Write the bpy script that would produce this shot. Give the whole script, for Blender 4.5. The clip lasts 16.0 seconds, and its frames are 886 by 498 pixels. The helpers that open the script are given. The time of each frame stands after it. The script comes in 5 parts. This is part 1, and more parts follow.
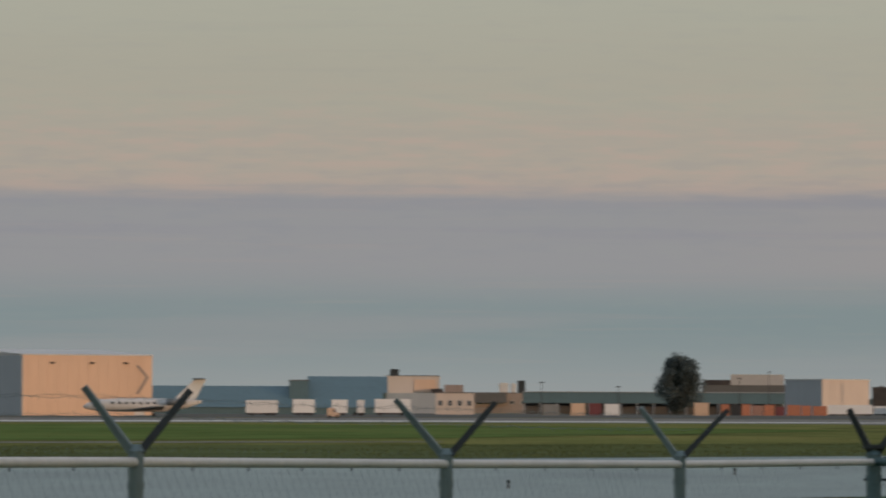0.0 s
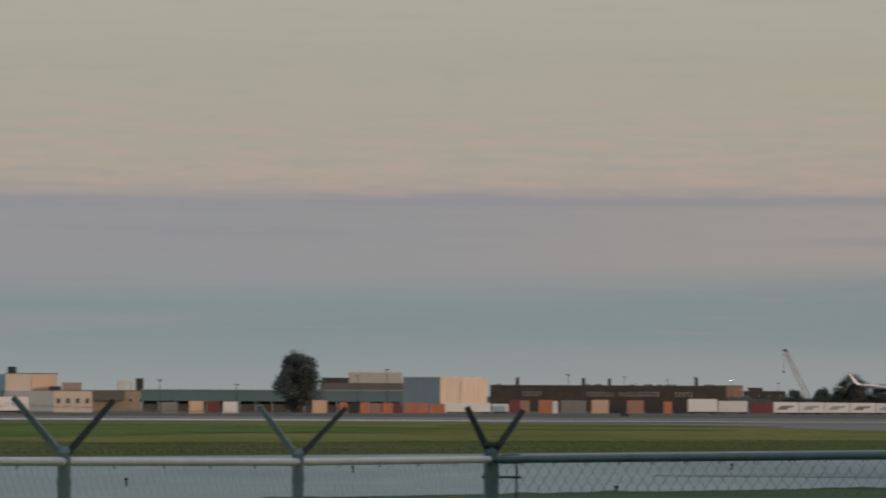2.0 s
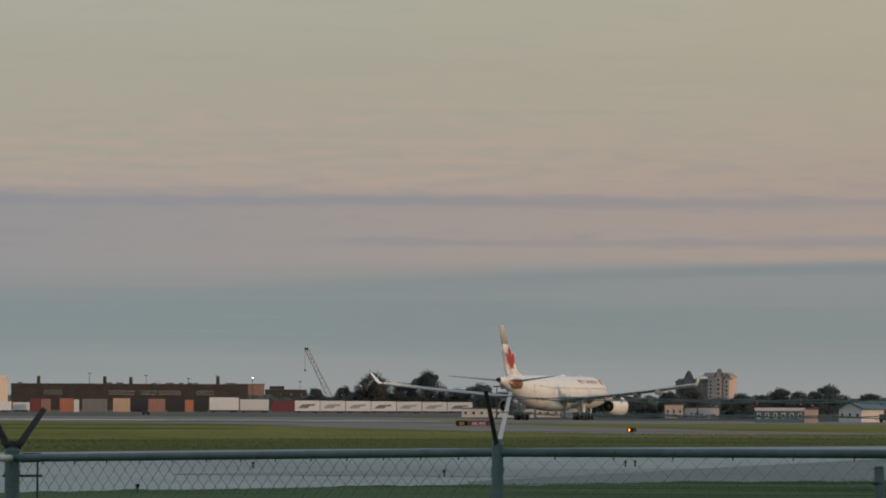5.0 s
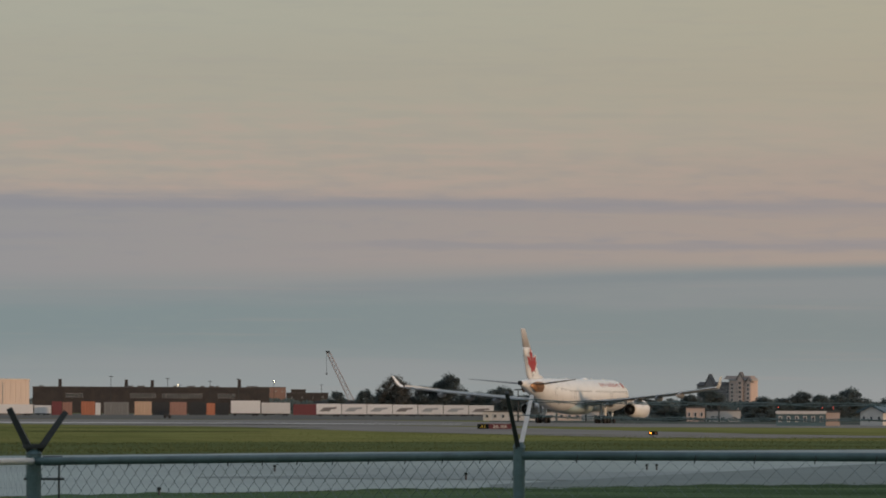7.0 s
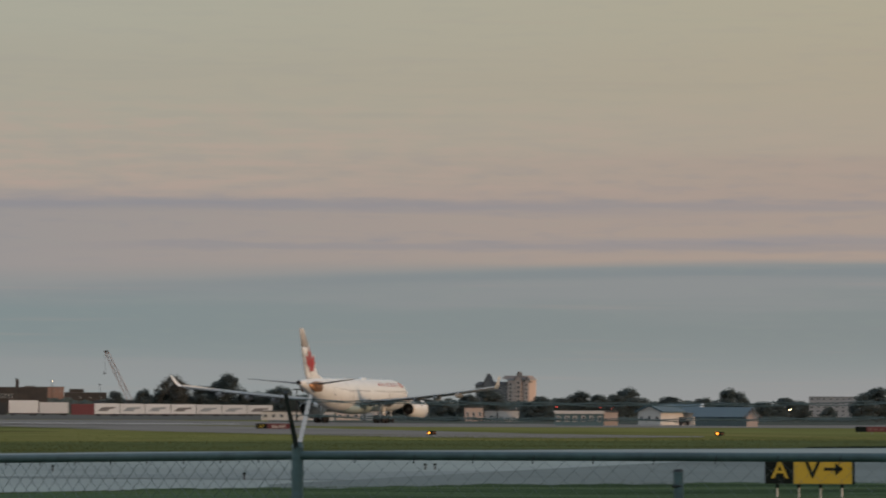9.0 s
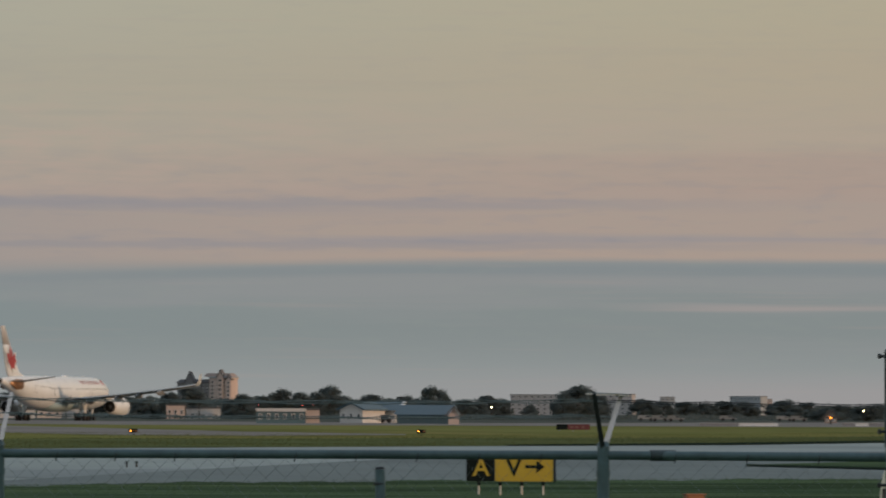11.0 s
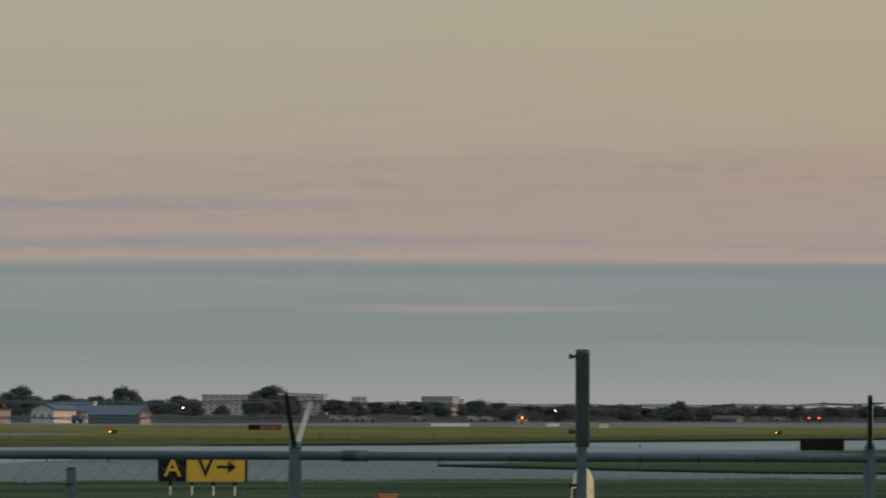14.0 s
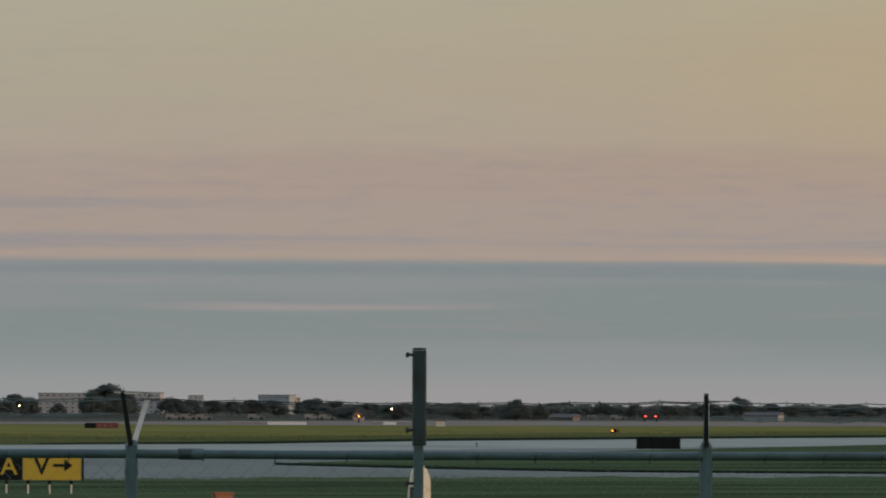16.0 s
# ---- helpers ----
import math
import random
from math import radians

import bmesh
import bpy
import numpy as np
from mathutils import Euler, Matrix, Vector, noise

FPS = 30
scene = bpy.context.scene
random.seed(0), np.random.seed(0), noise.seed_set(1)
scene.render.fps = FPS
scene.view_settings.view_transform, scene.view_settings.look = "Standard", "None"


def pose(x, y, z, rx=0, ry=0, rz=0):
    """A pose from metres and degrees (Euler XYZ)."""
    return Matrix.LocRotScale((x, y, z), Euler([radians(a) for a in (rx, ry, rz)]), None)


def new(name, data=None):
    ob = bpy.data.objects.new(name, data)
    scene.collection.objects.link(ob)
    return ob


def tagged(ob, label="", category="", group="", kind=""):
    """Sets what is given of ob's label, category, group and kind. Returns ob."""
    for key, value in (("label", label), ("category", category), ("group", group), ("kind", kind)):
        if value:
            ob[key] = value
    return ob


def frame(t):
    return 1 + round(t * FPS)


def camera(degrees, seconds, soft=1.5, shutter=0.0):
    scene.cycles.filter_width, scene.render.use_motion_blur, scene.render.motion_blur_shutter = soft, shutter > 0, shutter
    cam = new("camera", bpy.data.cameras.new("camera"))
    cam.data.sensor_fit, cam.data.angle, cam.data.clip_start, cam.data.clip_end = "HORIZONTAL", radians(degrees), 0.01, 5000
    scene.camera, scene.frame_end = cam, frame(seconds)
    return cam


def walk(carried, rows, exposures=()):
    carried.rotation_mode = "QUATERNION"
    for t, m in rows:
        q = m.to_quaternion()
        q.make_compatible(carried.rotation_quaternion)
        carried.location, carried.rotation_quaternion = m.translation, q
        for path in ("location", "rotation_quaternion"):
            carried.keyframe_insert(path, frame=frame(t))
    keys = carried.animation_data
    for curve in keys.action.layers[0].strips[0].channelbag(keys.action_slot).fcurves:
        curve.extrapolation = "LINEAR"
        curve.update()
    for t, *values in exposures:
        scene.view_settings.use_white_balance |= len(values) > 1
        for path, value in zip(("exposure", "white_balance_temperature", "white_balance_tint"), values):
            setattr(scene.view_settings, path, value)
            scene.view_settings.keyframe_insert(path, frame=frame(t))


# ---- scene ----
# The eye stands still on a low mound and the camera turns from left to right.
cam = camera(8.966, 16.0, soft=1.9, shutter=0.5)
EYE = 2.1
LEAN = -0.25
# seconds, yaw, pitch in degrees
TURNS = [
    (0.0, -0.0000, 1.6100),
    (0.5, -1.0880, 1.6085),
    (1.0, -2.0575, 1.6064),
    (1.5, -2.9324, 1.6027),
    (2.0, -3.8669, 1.6040),
    (2.5, -4.7853, 1.6022),
    (3.0, -5.6872, 1.6050),
    (3.5, -6.5902, 1.6044),
    (4.0, -7.4828, 1.6014),
    (4.5, -8.2798, 1.6043),
    (4.7, -8.5439, 1.6043),
    (5.0, -8.7147, 1.6090),
    (5.5, -8.7319, 1.6177),
    (6.2, -8.5772, 1.6314),
    (6.8, -8.4941, 1.6390),
    (7.0, -8.4975, 1.6402),
    (7.5, -8.6591, 1.6518),
    (8.0, -9.2452, 1.6515),
    (8.5, -9.9987, 1.6519),
    (9.0, -10.7418, 1.6471),
    (9.5, -11.4448, 1.6502),
    (10.0, -12.2928, 1.6539),
    (10.2, -12.6480, 1.6497),
    (12.3, -14.9943, 1.6427),
    (12.5, -15.1845, 1.6458),
    (13.0, -15.7363, 1.6483),
    (13.5, -16.3024, 1.6507),
    (14.0, -16.8868, 1.6527),
    (14.5, -17.4105, 1.6470),
    (15.0, -17.8459, 1.6426),
    (15.5, -18.2287, 1.6534),
    (16.0, -18.5409, 1.6427),
]
walk(cam, [(t, pose(0, 0, EYE, 90 + pitch, LEAN, yaw)) for t, yaw, pitch in TURNS])

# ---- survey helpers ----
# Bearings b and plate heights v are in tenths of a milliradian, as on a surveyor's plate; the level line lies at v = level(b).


def level(b):
    return 722 + 0.00436 * (b - 784)


def far(b, v):
    """How far off the flat ground lies at that plate height."""
    return EYE * 1e4 / (v - level(b))


def spot(b, d, z=0.0):
    """The place at bearing b, d metres off."""
    a = (b - 784) / 1e4
    return Vector((math.sin(a) * d, math.cos(a) * d, z))


def tall(b, v, d):
    """The height above the ground of what shows at plate height v, d metres off."""
    return EYE + (level(b) - v) / 1e4 * d


def lin(r, g, b):
    return tuple(((c / 255 + 0.055) / 1.055) ** 2.4 if c > 10 else c / 255 / 12.92 for c in (r, g, b))


# ---- world, sun ----
world = bpy.data.worlds.new("world")
scene.world = world
world.use_nodes = True
wn, wl = world.node_tree.nodes, world.node_tree.links
wn.clear()


def wnode(kind, **values):
    n = wn.new(kind)
    for k, v in values.items():
        setattr(n, k, v)
    return n


def wmath(op, a, b=None, c=None):
    n = wnode("ShaderNodeMath", operation=op)
    for i, q in enumerate((a, b, c)):
        if q is None:
            continue
        if isinstance(q, (int, float)):
            n.inputs[i].default_value = q
        else:
            wl.new(q, n.inputs[i])
    return n.outputs[0]


def wmix(f, a, b):
    n = wnode("ShaderNodeMix", data_type="RGBA")
    wl.new(f, n.inputs[0])
    for i, q in ((6, a), (7, b)):
        if isinstance(q, tuple):
            n.inputs[i].default_value = (*q, 1)
        else:
            wl.new(q, n.inputs[i])
    return n.outputs[2]


def wramp(f, stops, ease="EASE"):
    n = wnode("ShaderNodeValToRGB")
    n.color_ramp.interpolation = ease
    e = n.color_ramp.elements
    while len(e) < len(stops):
        e.new(0.5)
    for q, (p, c) in zip(e, stops):
        q.position, q.color = p, (*c, 1)
    wl.new(f, n.inputs[0])
    return n.outputs[0]


def wstep(q, lo, hi):
    n = wnode("ShaderNodeMapRange", interpolation_type="SMOOTHSTEP")
    wl.new(q, n.inputs[0])
    n.inputs[1].default_value, n.inputs[2].default_value = lo, hi
    return n.outputs[0]


coord = wnode("ShaderNodeTexCoord").outputs["Generated"]
xyz = wnode("ShaderNodeSeparateXYZ")
wl.new(coord, xyz.inputs[0])
flat = wmath("SQRT", wmath("ADD", wmath("MULTIPLY", xyz.outputs[0], xyz.outputs[0]), wmath("MULTIPLY", xyz.outputs[1], xyz.outputs[1])))
elev = wmath("MULTIPLY", wmath("ARCTAN2", xyz.outputs[2], flat), 1000.0)  # milliradians above the level
turn = wmath("MULTIPLY", wmath("ARCTAN2", xyz.outputs[0], xyz.outputs[1]), 1000.0)


def streaks(across, up, seed, detail=4.0):
    """Long flat cloud noise, about 0 to 1."""
    v = wnode("ShaderNodeCombineXYZ")
    wl.new(wmath("DIVIDE", turn, across), v.inputs[0])
    wl.new(wmath("DIVIDE", elev, up), v.inputs[1])
    v.inputs[2].default_value = seed
    n = wnode("ShaderNodeTexNoise")
    n.inputs["Scale"].default_value, n.inputs["Detail"].default_value = 1.0, detail
    wl.new(v.outputs[0], n.inputs["Vector"])
    return n.outputs[0]


big, mid, fine = streaks(150, 9, 3.1), streaks(90, 2.4, 7.7, 6.0), streaks(40, 1.1, 11.3, 6.0)
wob = wmath("ADD", wmath("MULTIPLY", wmath("SUBTRACT", big, 0.5), 9.0), wmath("MULTIPLY", wmath("SUBTRACT", mid, 0.5), 5.0))
height = wmath("ADD", elev, wmath("MULTIPLY", wob, 0.6))
right = wstep(turn, 20, 260)
# thin high cloud, warm above, with mauve and teal layers beneath it
high_left = wramp(wmath("DIVIDE", height, 90.0), [(0.40, lin(168, 155, 147)), (0.50, lin(168, 160, 148)), (0.62, lin(167, 163, 149)), (0.82, lin(169, 168, 154)), (1.0, lin(172, 171, 160))])
high_right = wramp(wmath("DIVIDE", height, 90.0), [(0.36, lin(166, 148, 139)), (0.485, lin(167, 150, 139)), (0.535, lin(172, 159, 143)), (0.66, lin(174, 162, 142)), (0.82, lin(175, 166, 144)), (1.0, lin(177, 169, 147))])
high = wmix(wstep(turn, 60, 360), high_left, high_right)
mauve = wmix(right, lin(146, 146, 148), lin(167, 152, 142))
teal = wmix(right, lin(128, 141, 143), lin(132, 139, 139))
teal = wmix(wmath("MULTIPLY", wstep(big, 0.45, 0.65), 0.5), teal, lin(147, 146, 147))
edge_high = wmath("SUBTRACT", elev, wmath("ADD", 37.5, wmath("MULTIPLY", wmath("SUBTRACT", mid, 0.5), 6.0)))
edge_low = wmath("SUBTRACT", elev, wmath("ADD", wmath("MULTIPLY", right, 6.2), wmath("ADD", 20.0, wmath("MULTIPLY", wmath("SUBTRACT", big, 0.5), 5.0))))
soft_edge = wstep(wmath("DIVIDE", edge_low, wmath("SUBTRACT", 6.5, wmath("MULTIPLY", right, 5.6))), -0.7, 1.0)
sky = wmix(soft_edge, teal, mauve)
layer = wmath("MULTIPLY", wstep(wmath("ABSOLUTE", wmath("SUBTRACT", elev, wmath("ADD", 31.0, wmath("MULTIPLY", wmath("SUBTRACT", big, 0.5), 7.0)))), 2.2, 0.3), wstep(mid, 0.38, 0.6))
sky = wmix(wmath("MULTIPLY", layer, 0.5), sky, lin(142, 141, 147))
sky = wmix(wstep(edge_high, -1.5, 2.5), sky, high)
rim_high = wmath("MULTIPLY", wstep(wmath("ABSOLUTE", wmath("ADD", edge_high, 1.6)), 1.7, 0.2), wmath("SUBTRACT", 1.0, wstep(turn, 180, 300)))
sky = wmix(wmath("MULTIPLY", rim_high, 0.28), sky, lin(140, 139, 146))
rim_low = wmath("MULTIPLY", wstep(wmath("ABSOLUTE", wmath("ADD", edge_low, 1.8)), 1.9, 0.2), wstep(turn, 60, 220))
sky = wmix(wmath("MULTIPLY", rim_low, 0.5), sky, lin(123, 133, 137))
low = wstep(elev, 15.0, 2.0)
sky = wmix(wmath("MULTIPLY", low, 0.75), sky, lin(150, 154, 154))
wisp = wstep(fine, 0.56, 0.74)
sky = wmix(wmath("MULTIPLY", wisp, 0.10), sky, lin(172, 152, 144))
dark = wstep(mid, 0.55, 0.75)
sky = wmix(wmath("MULTIPLY", dark, 0.05), sky, lin(118, 122, 130))
# small rippled clouds: rosy flecks in the high sheet, slate flecks between them
ripple, fleck = streaks(13, 1.7, 17.9, 6.0), streaks(5.5, 1.5, 23.3, 5.0)
rosy = wmath("MULTIPLY", wmath("MULTIPLY", wstep(elev, 35.0, 41.0), wstep(elev, 62.0, 46.0)), wstep(wmath("ADD", ripple, wmath("MULTIPLY", fleck, 0.5)), 0.68, 0.95))
sky = wmix(wmath("MULTIPLY", rosy, wmath("SUBTRACT", 0.34, wmath("MULTIPLY", wstep(turn, 120, 260), 0.22))), sky, lin(186, 160, 148))
slate = wmath("MULTIPLY", wmath("SUBTRACT", wstep(elev, 23.0, 30.0), wmath("MULTIPLY", wstep(elev, 40.0, 50.0), 0.65)), wstep(wmath("ADD", ripple, wmath("MULTIPLY", fleck, 0.6)), 0.80, 0.58))
sky = wmix(wmath("MULTIPLY", slate, 0.16), sky, lin(134, 138, 146))
sky = wmix(wmath("MULTIPLY", wstep(fleck, 0.50, 0.72), 0.06), sky, lin(150, 158, 146))
# two long slate bars under the high sheet, towards the middle of the sweep
for rise, thick, t0, t1, t2, t3 in ((36.6, 1.5, 20, 70, 330, 230), (29.3, 1.3, 110, 150, 330, 240)):
    bar = wstep(wmath("ABSOLUTE", wmath("SUBTRACT", wmath("ADD", elev, wmath("MULTIPLY", wmath("SUBTRACT", ripple, 0.5), 2.6)), rise)), thick, 0.2)
    sky = wmix(wmath("MULTIPLY", wmath("MULTIPLY", bar, wmath("MULTIPLY", wstep(turn, t0, t1), wstep(turn, t2, t3))), 0.42), sky, lin(136, 137, 145))
# the afterglow: amber high up and a warm hem on the lower cloud edge
amber = wmath("MULTIPLY", wstep(turn, 320, 440), wmath("MULTIPLY", wstep(elev, 36.0, 52.0), wstep(elev, 84.0, 62.0)))
sky = wmix(wmath("MULTIPLY", amber, 0.5), sky, lin(184, 161, 124))
hem = wmath("MULTIPLY", wstep(wmath("ABSOLUTE", wmath("SUBTRACT", edge_low, 1.1)), 1.2, 0.1), wmath("ADD", wmath("MULTIPLY", wstep(turn, 150, 260), 0.07), wmath("MULTIPLY", wstep(turn, 350, 410), 0.42)))
sky = wmix(hem, sky, lin(190, 160, 138))
wisp_low = wmath("MULTIPLY", wmath("MULTIPLY", wstep(wmath("ABSOLUTE", wmath("SUBTRACT", wmath("ADD", elev, wmath("MULTIPLY", wmath("SUBTRACT", fine, 0.5), 2.0)), 18.4)), 1.1, 0.1), wstep(turn, 262, 298)), wstep(turn, 345, 305))
sky = wmix(wmath("MULTIPLY", wisp_low, 0.6), sky, lin(164, 153, 150))
sky = wmix(wmath("MULTIPLY", wmath("MULTIPLY", wstep(elev, 9.0, 2.5), wstep(turn, 150, 330)), 0.6), sky, lin(158, 152, 152))
over = wstep(elev, 90.0, 700.0)
sky = wmix(over, sky, lin(172, 182, 196))
back = wnode("ShaderNodeBackground")
back.inputs[1].default_value = 1.0
wl.new(sky, back.inputs[0])
wl.new(back.outputs[0], wnode("ShaderNodeOutputWorld").inputs[0])

lamp = bpy.data.lights.new("low_sun", "SUN")
lamp.energy, lamp.angle, lamp.color = 1.65, radians(1.5), (1.0, 0.62, 0.37)
SUN_FROM = Vector((0.80, -0.60, 0.075))
sun = new("low_sun", lamp)
sun.rotation_euler = SUN_FROM.to_track_quat("Z", "Y").to_euler()

# ---- materials ----


def material(name, base, rough=0.7, metal=0.0, vary=0.15, scale=1.0, bump=0.0, stain=None, stretch=(1, 1, 1), each=0.0, emit=0.0, spec=0.5, thin=0.0):
    """Base colour with broad and fine variation, at a real size of 1/scale metres, and a stain colour laid on in patches."""
    m = bpy.data.materials.new(name)
    m.use_nodes = True
    n, l = m.node_tree.nodes, m.node_tree.links
    b = n["Principled BSDF"]
    b.inputs["Roughness"].default_value, b.inputs["Metallic"].default_value = rough, metal
    b.inputs["Specular IOR Level"].default_value = spec
    if emit:
        b.inputs["Emission Color"].default_value, b.inputs["Emission Strength"].default_value = (*base, 1), emit
        b.inputs["Base Color"].default_value = (*base, 1)
        return m
    tc = n.new("ShaderNodeTexCoord")
    mp = n.new("ShaderNodeMapping")
    mp.inputs["Scale"].default_value = [scale * s for s in stretch]
    l.new(tc.outputs["Object"], mp.inputs[0])
    grain, broad = n.new("ShaderNodeTexNoise"), n.new("ShaderNodeTexNoise")
    for tex, s in ((grain, 4.0), (broad, 0.45)):
        tex.inputs["Scale"].default_value, tex.inputs["Detail"].default_value = s, 5.0
        l.new(mp.outputs[0], tex.inputs["Vector"])
    add = n.new("ShaderNodeMath")
    add.operation = "ADD"
    l.new(grain.outputs[0], add.inputs[0])
    l.new(broad.outputs[0], add.inputs[1])
    rng = n.new("ShaderNodeMapRange")
    rng.inputs[1].default_value, rng.inputs[2].default_value = 0.6, 1.4
    rng.inputs[3].default_value, rng.inputs[4].default_value = 1 - vary, 1 + vary
    l.new(add.outputs[0], rng.inputs[0])
    value = rng.outputs[0]
    if each:
        info = n.new("ShaderNodeObjectInfo")
        r2 = n.new("ShaderNodeMapRange")
        r2.inputs[3].default_value, r2.inputs[4].default_value = 1 - each, 1 + each
        l.new(info.outputs["Random"], r2.inputs[0])
        mul = n.new("ShaderNodeMath")
        mul.operation = "MULTIPLY"
        l.new(value, mul.inputs[0])
        l.new(r2.outputs[0], mul.inputs[1])
        value = mul.outputs[0]
    mix = n.new("ShaderNodeMix")
    mix.data_type, mix.blend_type = "RGBA", "MULTIPLY"
    mix.inputs[0].default_value = 1.0
    mix.inputs[6].default_value = (*base, 1)
    l.new(value, mix.inputs[7])
    out = mix.outputs[2]
    if stain:
        patch = n.new("ShaderNodeTexNoise")
        patch.inputs["Scale"].default_value, patch.inputs["Detail"].default_value = 0.9, 6.0
        l.new(mp.outputs[0], patch.inputs["Vector"])
        st = n.new("ShaderNodeMapRange")
        st.inputs[1].default_value, st.inputs[2].default_value = 0.48, 0.68
        l.new(patch.outputs[0], st.inputs[0])
        m2 = n.new("ShaderNodeMix")
        m2.data_type = "RGBA"
        l.new(st.outputs[0], m2.inputs[0])
        l.new(out, m2.inputs[6])
        m2.inputs[7].default_value = (*stain, 1)
        out = m2.outputs[2]
    l.new(out, b.inputs["Base Color"])
    if bump:
        bp = n.new("ShaderNodeBump")
        bp.inputs["Strength"].default_value, bp.inputs["Distance"].default_value = bump, 0.02
        l.new(grain.outputs[0], bp.inputs["Height"])
        l.new(bp.outputs[0], b.inputs["Normal"])
    if thin:  # blades and leaves let part of the light through
        tr, ms = n.new("ShaderNodeBsdfTranslucent"), n.new("ShaderNodeMixShader")
        ms.inputs[0].default_value = thin
        l.new(out, tr.inputs[0])
        l.new(b.outputs[0], ms.inputs[1])
        l.new(tr.outputs[0], ms.inputs[2])
        l.new(ms.outputs[0], n["Material Output"].inputs[0])
    return m


GRASS = material("mown_grass", (0.170, 0.178, 0.062), 1.0, vary=0.38, scale=0.05, stretch=(1, 0.3, 1), stain=(0.225, 0.20, 0.075), spec=0.0)
GREEN_FIELD = material("fresh_green_mown_grass", (0.118, 0.166, 0.052), 1.0, vary=0.4, scale=0.05, stretch=(1, 0.3, 1), stain=(0.145, 0.176, 0.058), spec=0.0)
GRASS_BLADES = material("mown_grass_blades", (0.150, 0.168, 0.062), 1.0, vary=0.3, scale=0.05, spec=0.0, thin=0.5)
ROUGH_GRASS = material("long_dark_grass", (0.108, 0.130, 0.057), 1.0, vary=0.3, scale=0.08, stretch=(0.3, 1, 1), stain=(0.125, 0.142, 0.060), spec=0.0)
VERGE_GRASS = material("deep_green_verge_grass", (0.062, 0.097, 0.054), 1.0, vary=0.95, scale=0.16, stretch=(0.22, 1, 1), stain=(0.098, 0.138, 0.070), spec=0.0)
VERGE_BLADES = material("deep_green_verge_blades", (0.070, 0.108, 0.058), 1.0, vary=0.3, scale=0.2, spec=0.0, thin=0.5)
ROUGH_BLADES = material("long_dark_blades", (0.108, 0.130, 0.057), 1.0, vary=0.3, scale=0.2, spec=0.0, thin=0.5)
# Dark tone for thin strips along the near edges of the grass.
EDGE_GRASS = material("dark_edge_grass", (0.022, 0.034, 0.024), 1.0, vary=0.35, scale=0.4, spec=0.0)
DARK_ASPHALT = material("darker_asphalt", (0.150, 0.190, 0.188), 0.9, vary=0.14, scale=0.07, stretch=(1, 0.3, 1), stain=(0.12, 0.155, 0.155), spec=0.2)
ASPHALT = material("worn_asphalt", (0.272, 0.328, 0.316), 0.9, vary=0.16, scale=0.06, stretch=(1, 0.3, 1), stain=(0.205, 0.252, 0.247), spec=0.3)
PATCH = material("newer_asphalt", (0.19, 0.235, 0.235), 0.9, vary=0.12, scale=0.08, stretch=(1, 0.4, 1), spec=0.3)
RUNWAY = material("runway_concrete", (0.215, 0.20, 0.182), 0.9, vary=0.2, scale=0.05, stain=(0.15, 0.14, 0.122), spec=0.1)
APRON = material("dark_stained_asphalt", (0.105, 0.105, 0.098), 0.95, vary=0.25, scale=0.05, stain=(0.13, 0.12, 0.09), spec=0.1)
PAINT = material("worn_white_paint", (0.62, 0.60, 0.55), 0.7, vary=0.2, scale=0.5)
GALV = material("galvanised_steel", (0.155, 0.215, 0.23), 0.5, 0.3, 0.2, 9.0, stain=(0.10, 0.14, 0.15), stretch=(1, 1, 0.3))
GREEN_STEEL = material("green_grey_coated_steel", (0.092, 0.160, 0.180), 0.5, 0.2, 0.2, 9.0, stain=(0.075, 0.12, 0.125))
WIRE = material("weathered_wire", (0.15, 0.195, 0.195), 0.6, 0.4, 0.2, 20.0)
PALE_STEEL = material("pale_galvanised_steel", (0.66, 0.63, 0.60), 0.5, 0.1, 0.15, 9.0)
TEAL_STEEL = material("dark_teal_coated_steel", (0.032, 0.058, 0.064), 0.45, 0.2, 0.25, 9.0, stain=(0.022, 0.036, 0.04))
DARK_STEEL = material("dark_weathered_steel", (0.035, 0.043, 0.047), 0.6, 0.3, 0.25, 9.0)
WHITE_SKIN = material("white_aircraft_paint", (0.76, 0.80, 0.81), 0.28, 0.0, 0.05, 0.5, stain=(0.69, 0.73, 0.74))
FIN_GREY = material("grey_fin_paint", (0.52, 0.52, 0.51), 0.35, 0.0, 0.1, 0.5, stain=(0.45, 0.45, 0.45))
BELLY_SHADE = material("teal_belly_shade", (0.42, 0.55, 0.57), 0.28, 0.0, 0.05, 0.5)
WING_GREY = material("grey_wing_paint", (0.20, 0.215, 0.225), 0.4, 0.0, 0.08, 0.6, stain=(0.16, 0.17, 0.18))
BARE_METAL = material("bare_heat_stained_metal", (0.30, 0.17, 0.09), 0.4, 0.35, 0.3, 1.5, stain=(0.10, 0.06, 0.045))
RED_PAINT = material("red_aircraft_paint", (0.36, 0.022, 0.026), 0.35, 0.0, 0.08, 1.0)
BLACK = material("black_rubber", (0.018, 0.018, 0.02), 0.8, 0.0, 0.2, 3.0)
CABIN_GLASS = material("cabin_window_glass", (0.44, 0.47, 0.49), 0.2, 0.0, 0.1, 1.0)
FADED = material("faded_sign_writing", (0.19, 0.10, 0.095), 0.7, 0.0, 0.1, 2.0)
GLASS_DARK = material("dark_glass", (0.07, 0.08, 0.09), 0.12, 0.0, 0.1, 1.0)
BRICK = material("dark_brown_brick", (0.050, 0.046, 0.048), 0.95, 0.0, 0.25, 0.3, stain=(0.064, 0.054, 0.052))
